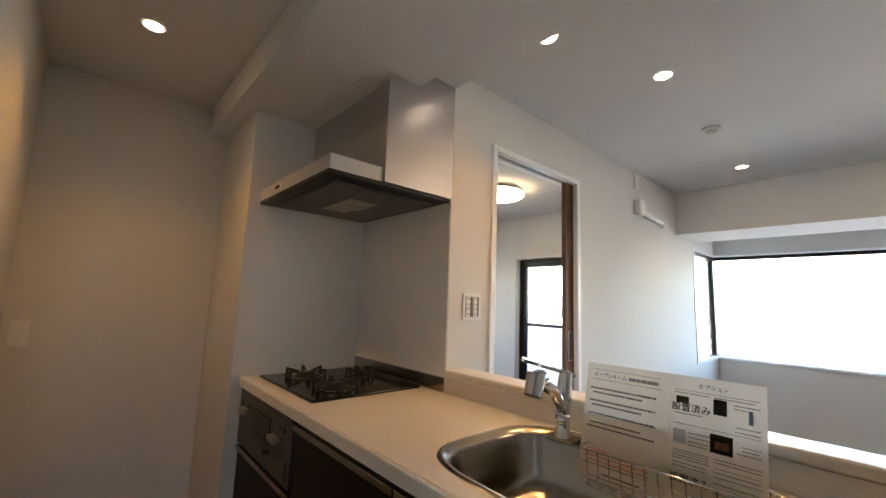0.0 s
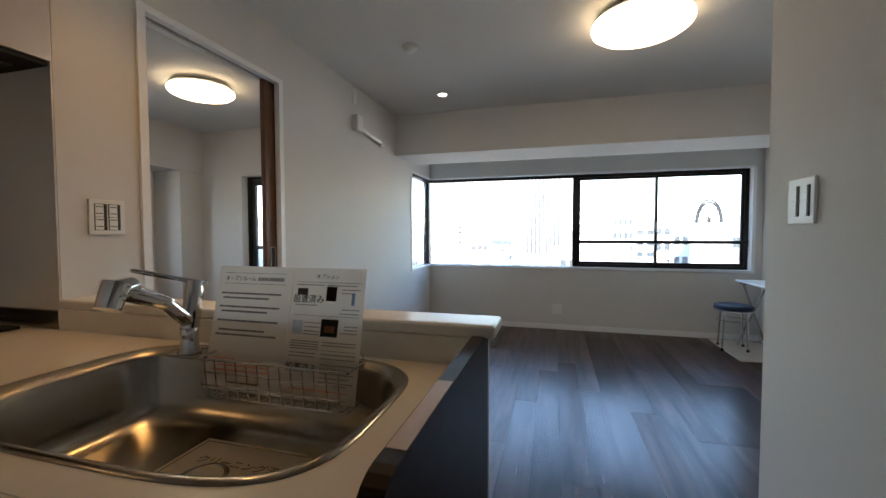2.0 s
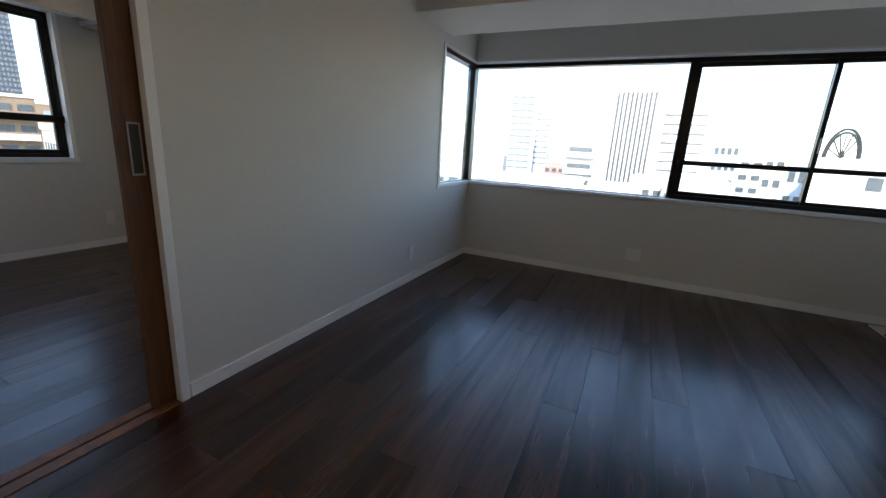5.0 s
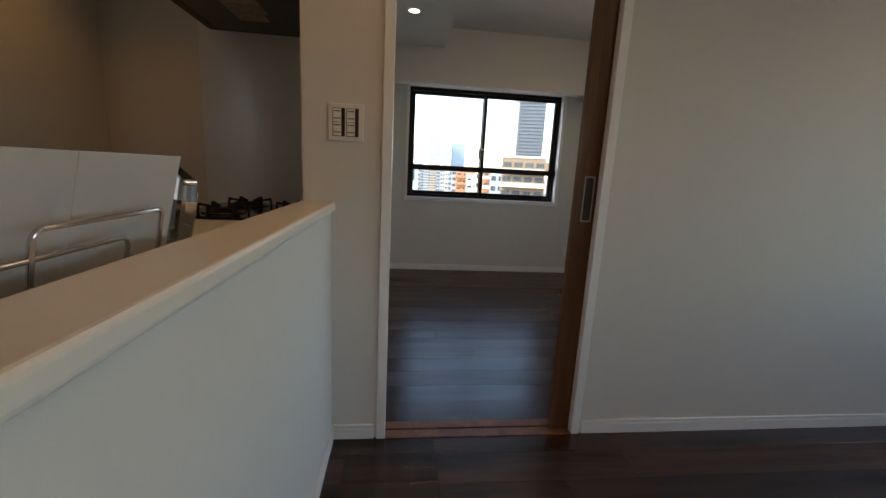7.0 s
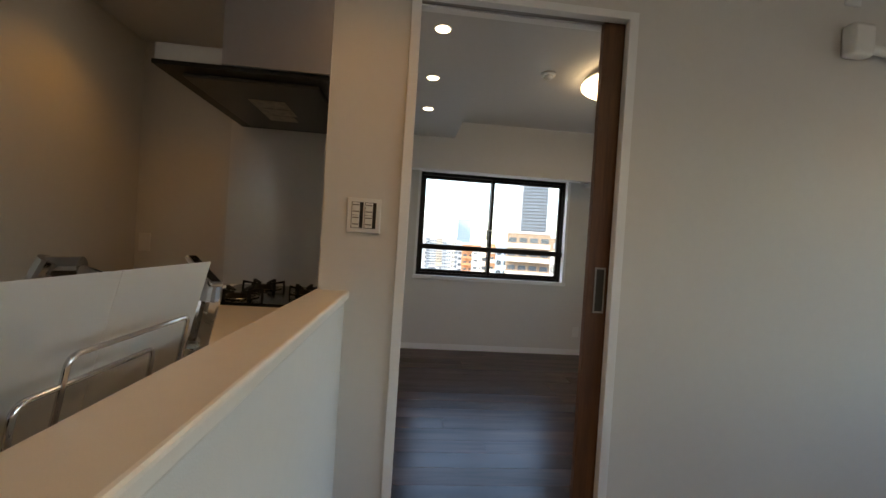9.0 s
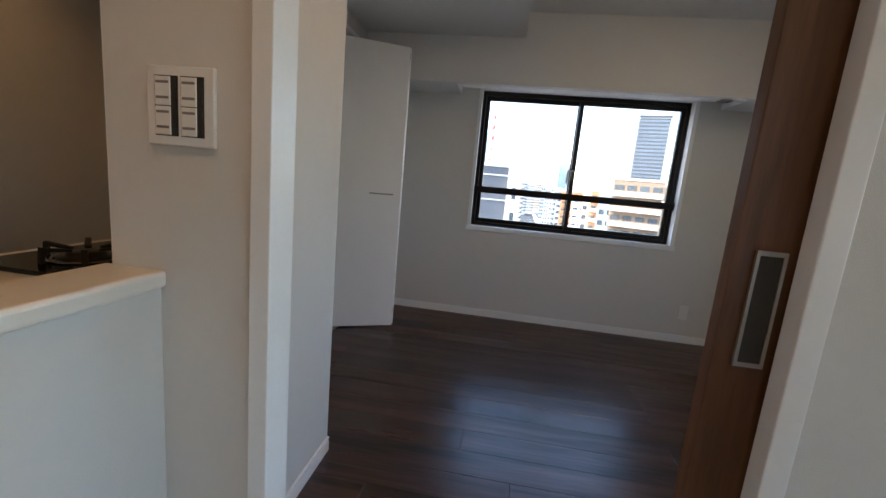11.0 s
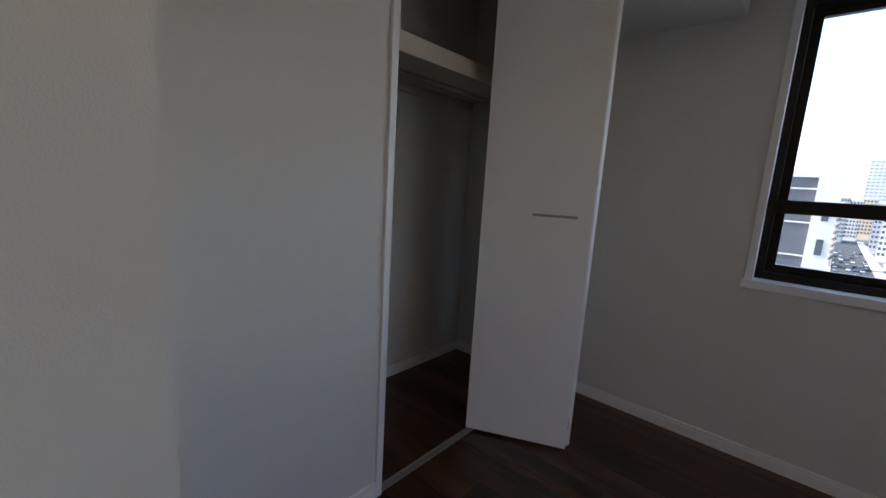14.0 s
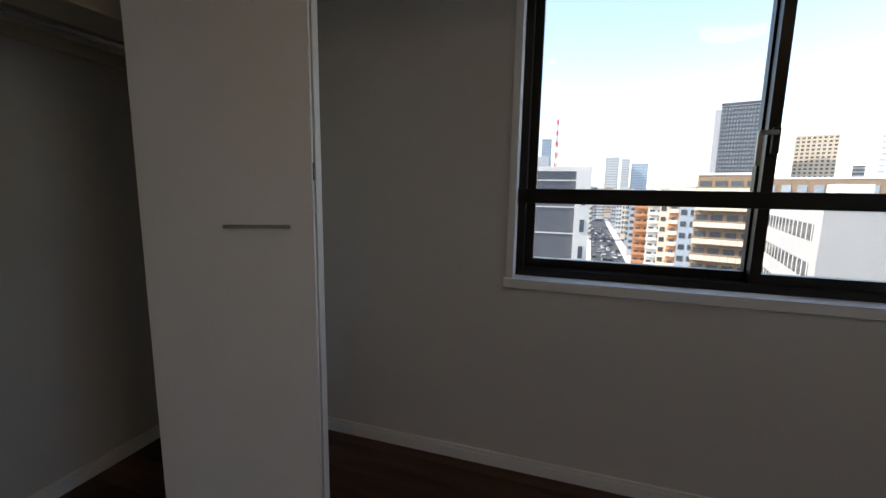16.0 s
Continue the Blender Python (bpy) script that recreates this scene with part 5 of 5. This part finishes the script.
def east(az, dist):
    return EL[0] + dist * math.sin(radians(az)), EL[1] + dist * math.cos(radians(az))


x, y = east(88.6, 165)
b = thing("tower", "white office tower with dark vertical stripes", "tower", (x + 8, y, GZ), "", -90)
part("wall", boxes((-6.8, 6.8, -8, 8, 0, 55.5)), WHITEFAC, b)
for k in range(9):
    part("dark_stripe", boxes((-6.4 + k * 1.5, -5.6 + k * 1.5, -8.1, -7.98, 14, 55)), TOWERFAC, b)
for k in range(7):
    part("dark_stripe", boxes((-6.9, -6.78, -6 + k * 2, -5.3 + k * 2, 14, 55)), TOWERFAC, b)
x, y = east(82.4, 95)
building("white apartment block with stacked balconies", x + 6, y, 6.2, 12, 4.2, -83, WHITEFAC, 10, 1, (0.8, 0.5), ("front", "right"), ledges=WHITEFAC)
# haze over these is only in their paler wall and window colours
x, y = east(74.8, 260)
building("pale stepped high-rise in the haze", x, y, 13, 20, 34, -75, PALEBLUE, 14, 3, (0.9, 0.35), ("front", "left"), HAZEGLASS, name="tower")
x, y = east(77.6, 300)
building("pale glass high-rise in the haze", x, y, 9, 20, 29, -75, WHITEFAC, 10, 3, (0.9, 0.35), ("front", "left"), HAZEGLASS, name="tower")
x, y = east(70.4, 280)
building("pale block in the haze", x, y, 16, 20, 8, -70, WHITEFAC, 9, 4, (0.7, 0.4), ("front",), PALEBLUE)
x, y = east(79.8, 130)
building("low red-fronted block across the street", x + 5, y, 8, 10, -1.5, -80, REDFAC, 8, 4, (0.7, 0.35), ("front",))
x, y = east(94.4, 190)
building("white layered apartment tower", x + 6, y, 15, 14, 22.5, -95, WHITEFAC, 15, 4, (0.75, 0.4), ("front", "right"), PALEBLUE, ledges=WHITEFAC, name="tower")
for az, dist, w, top, m, lab, fl in ((98.9, 120, 5, 6.2, PALEBLUE, "narrow pale blue", 10), (101.5, 150, 12, 3.5, WHITEFAC, "white", 9), (104.5, 110, 7, 3.6, CREAMFAC, "cream", 9), (106.5, 85, 5, 2.0, PALEBLUE, "pale blue", 9), (110.6, 72, 8, 2.0, WHITEFAC, "white", 9),
                                     (92.0, 75, 6, -2.0, WHITEFAC, "low white", 7), (96.5, 65, 7, -1.6, GREYFAC, "low grey", 7), (101, 60, 6, -3.0, CREAMFAC, "low cream", 7), (87.5, 70, 7, -3.4, WHITEFAC, "low white", 7), (80.5, 75, 8, -3.2, CREAMFAC, "low cream", 7),
                                     (75, 80, 12, -3.4, WHITEFAC, "low white", 7), (67, 70, 9, -2.0, GREYFAC, "low grey", 7), (60, 90, 12, 2.0, WHITEFAC, "white", 8), (115, 90, 14, 4.0, WHITEFAC, "white", 9), (122, 70, 12, 2.0, CREAMFAC, "cream", 8)):
    x, y = east(az, dist)
    building(lab + " block across the street", x, y, w, 9, top, -az, m, fl, 4, (0.65, 0.42), ("front",), CITYGLASS)
x, y = east(108.5, 68)
# near-black colour carries the shade on the arch's unlit side
ARCHSHADE = mat("arch_shaded_steel", (0.012, 0.014, 0.018), 0.5)
arch = thing("rooftop_arch", "round lattice arch standing on a rooftop", "arch", (x, y, 0), "", -108)
part("stand", boxes((-2.2, 2.2, -1, 1, GZ, 2.5)), WHITEFAC, arch)
bm = bmesh.new()
for r in (1.4, 1.58):
    for i in range(20):
        a0, a1 = math.pi * i / 20, math.pi * (i + 1) / 20
        cyl(bm, (r * math.cos(a0), -0.6, 2.5 + r * 2.1 * math.sin(a0)), (r * math.cos(a1), -0.6, 2.5 + r * 2.1 * math.sin(a1)), 0.14, 0.14, 6)
part("rim", bm, ARCHSHADE, arch)
for i in range(1, 8):
    a0 = math.pi * i / 8
    bm = bmesh.new()
    cyl(bm, (0, -0.6, 2.5), (1.4 * math.cos(a0), -0.6, 2.5 + 1.4 * 2.1 * math.sin(a0)), 0.075, 0.075, 6)
    part("spoke", bm, ARCHSHADE, arch)
for az in range(56, 126, 4):
    dist = rnd.uniform(350, 700)
    x, y = east(az + rnd.uniform(-1, 1), dist)
    building("hazy block on the skyline", x, y, rnd.uniform(22, 40), 20, 1.2 + dist * math.tan(radians(rnd.uniform(0.3, 1.6))), -az, rnd.choice((WHITEFAC, PALEBLUE)), 5, 5, (0.6, 0.4), ("front",), LITGLASS, group="skyline blocks")

# ---- floorboards, laid along x ----
floor = tagged(new("floor"), "dark walnut floorboards with a satin sheen", "floor", "", "structure")
PW, PL = 0.151, 1.82
plank_meshes = {}


def plank(x0, x1, y0, y1):
    key = (round(x1 - x0, 3), round(y1 - y0, 3))
    if key not in plank_meshes:
        w, d = key[0] / 2, key[1] / 2
        g, b = 0.0002, 0.0012
        me = bpy.data.meshes.new("floor_plank")
        low = [(-w + g, -d + g, -0.012), (w - g, -d + g, -0.012), (w - g, d - g, -0.012), (-w + g, d - g, -0.012)]
        mid = [(x, y, -0.0008) for x, y, _ in low]
        high = [(math.copysign(abs(x) - b, x), math.copysign(abs(y) - b, y), 0.0) for x, y, _ in low]
        faces = [(8, 9, 10, 11)]
        for i in range(4):
            j = (i + 1) % 4
            faces += [(i, j, 4 + j, 4 + i), (4 + i, 4 + j, 8 + j, 8 + i)]
        me.from_pydata(low + mid + high, [], faces)
        me.materials.append(PLANK)
        plank_meshes[key] = me
    ob = new("floor_plank", plank_meshes[key])
    ob.location = ((x0 + x1) / 2, (y0 + y1) / 2, 0)
    ob.parent = floor


def lay(x0, x1, y0, y1, seed):
    rnd = random.Random(seed)
    rows = math.ceil((y1 - y0) / PW - 1e-6)
    for r in range(rows):
        ya, yb = y0 + r * PW, min(y1, y0 + (r + 1) * PW)
        x = x0 - rnd.choice((0.15, 0.45, 0.75, 1.05, 1.35, 1.6))
        while x < x1 - 0.01:
            a, b = max(x, x0), min(x + PL, x1)
            if b - a > 0.02:
                plank(a, b, ya, yb)
            x += PL


lay(XL, XP, YP, -0.005, 1)
lay(XL - 1.6, XL, YP, -1.42, 7)
lay(XP, XW, YR, -0.012, 2)
lay(XL, -0.985, -0.005, YN, 3)
lay(XB, -0.001, 0.066, 0.097, 8)
lay(XB, 2.62, 0.097, YK + 0.05, 4)
lay(XK, 2.62, YK + 0.05, YB, 5)
lay(-1.42, XK - 0.0285, YN + 0.15, 2.80, 6)
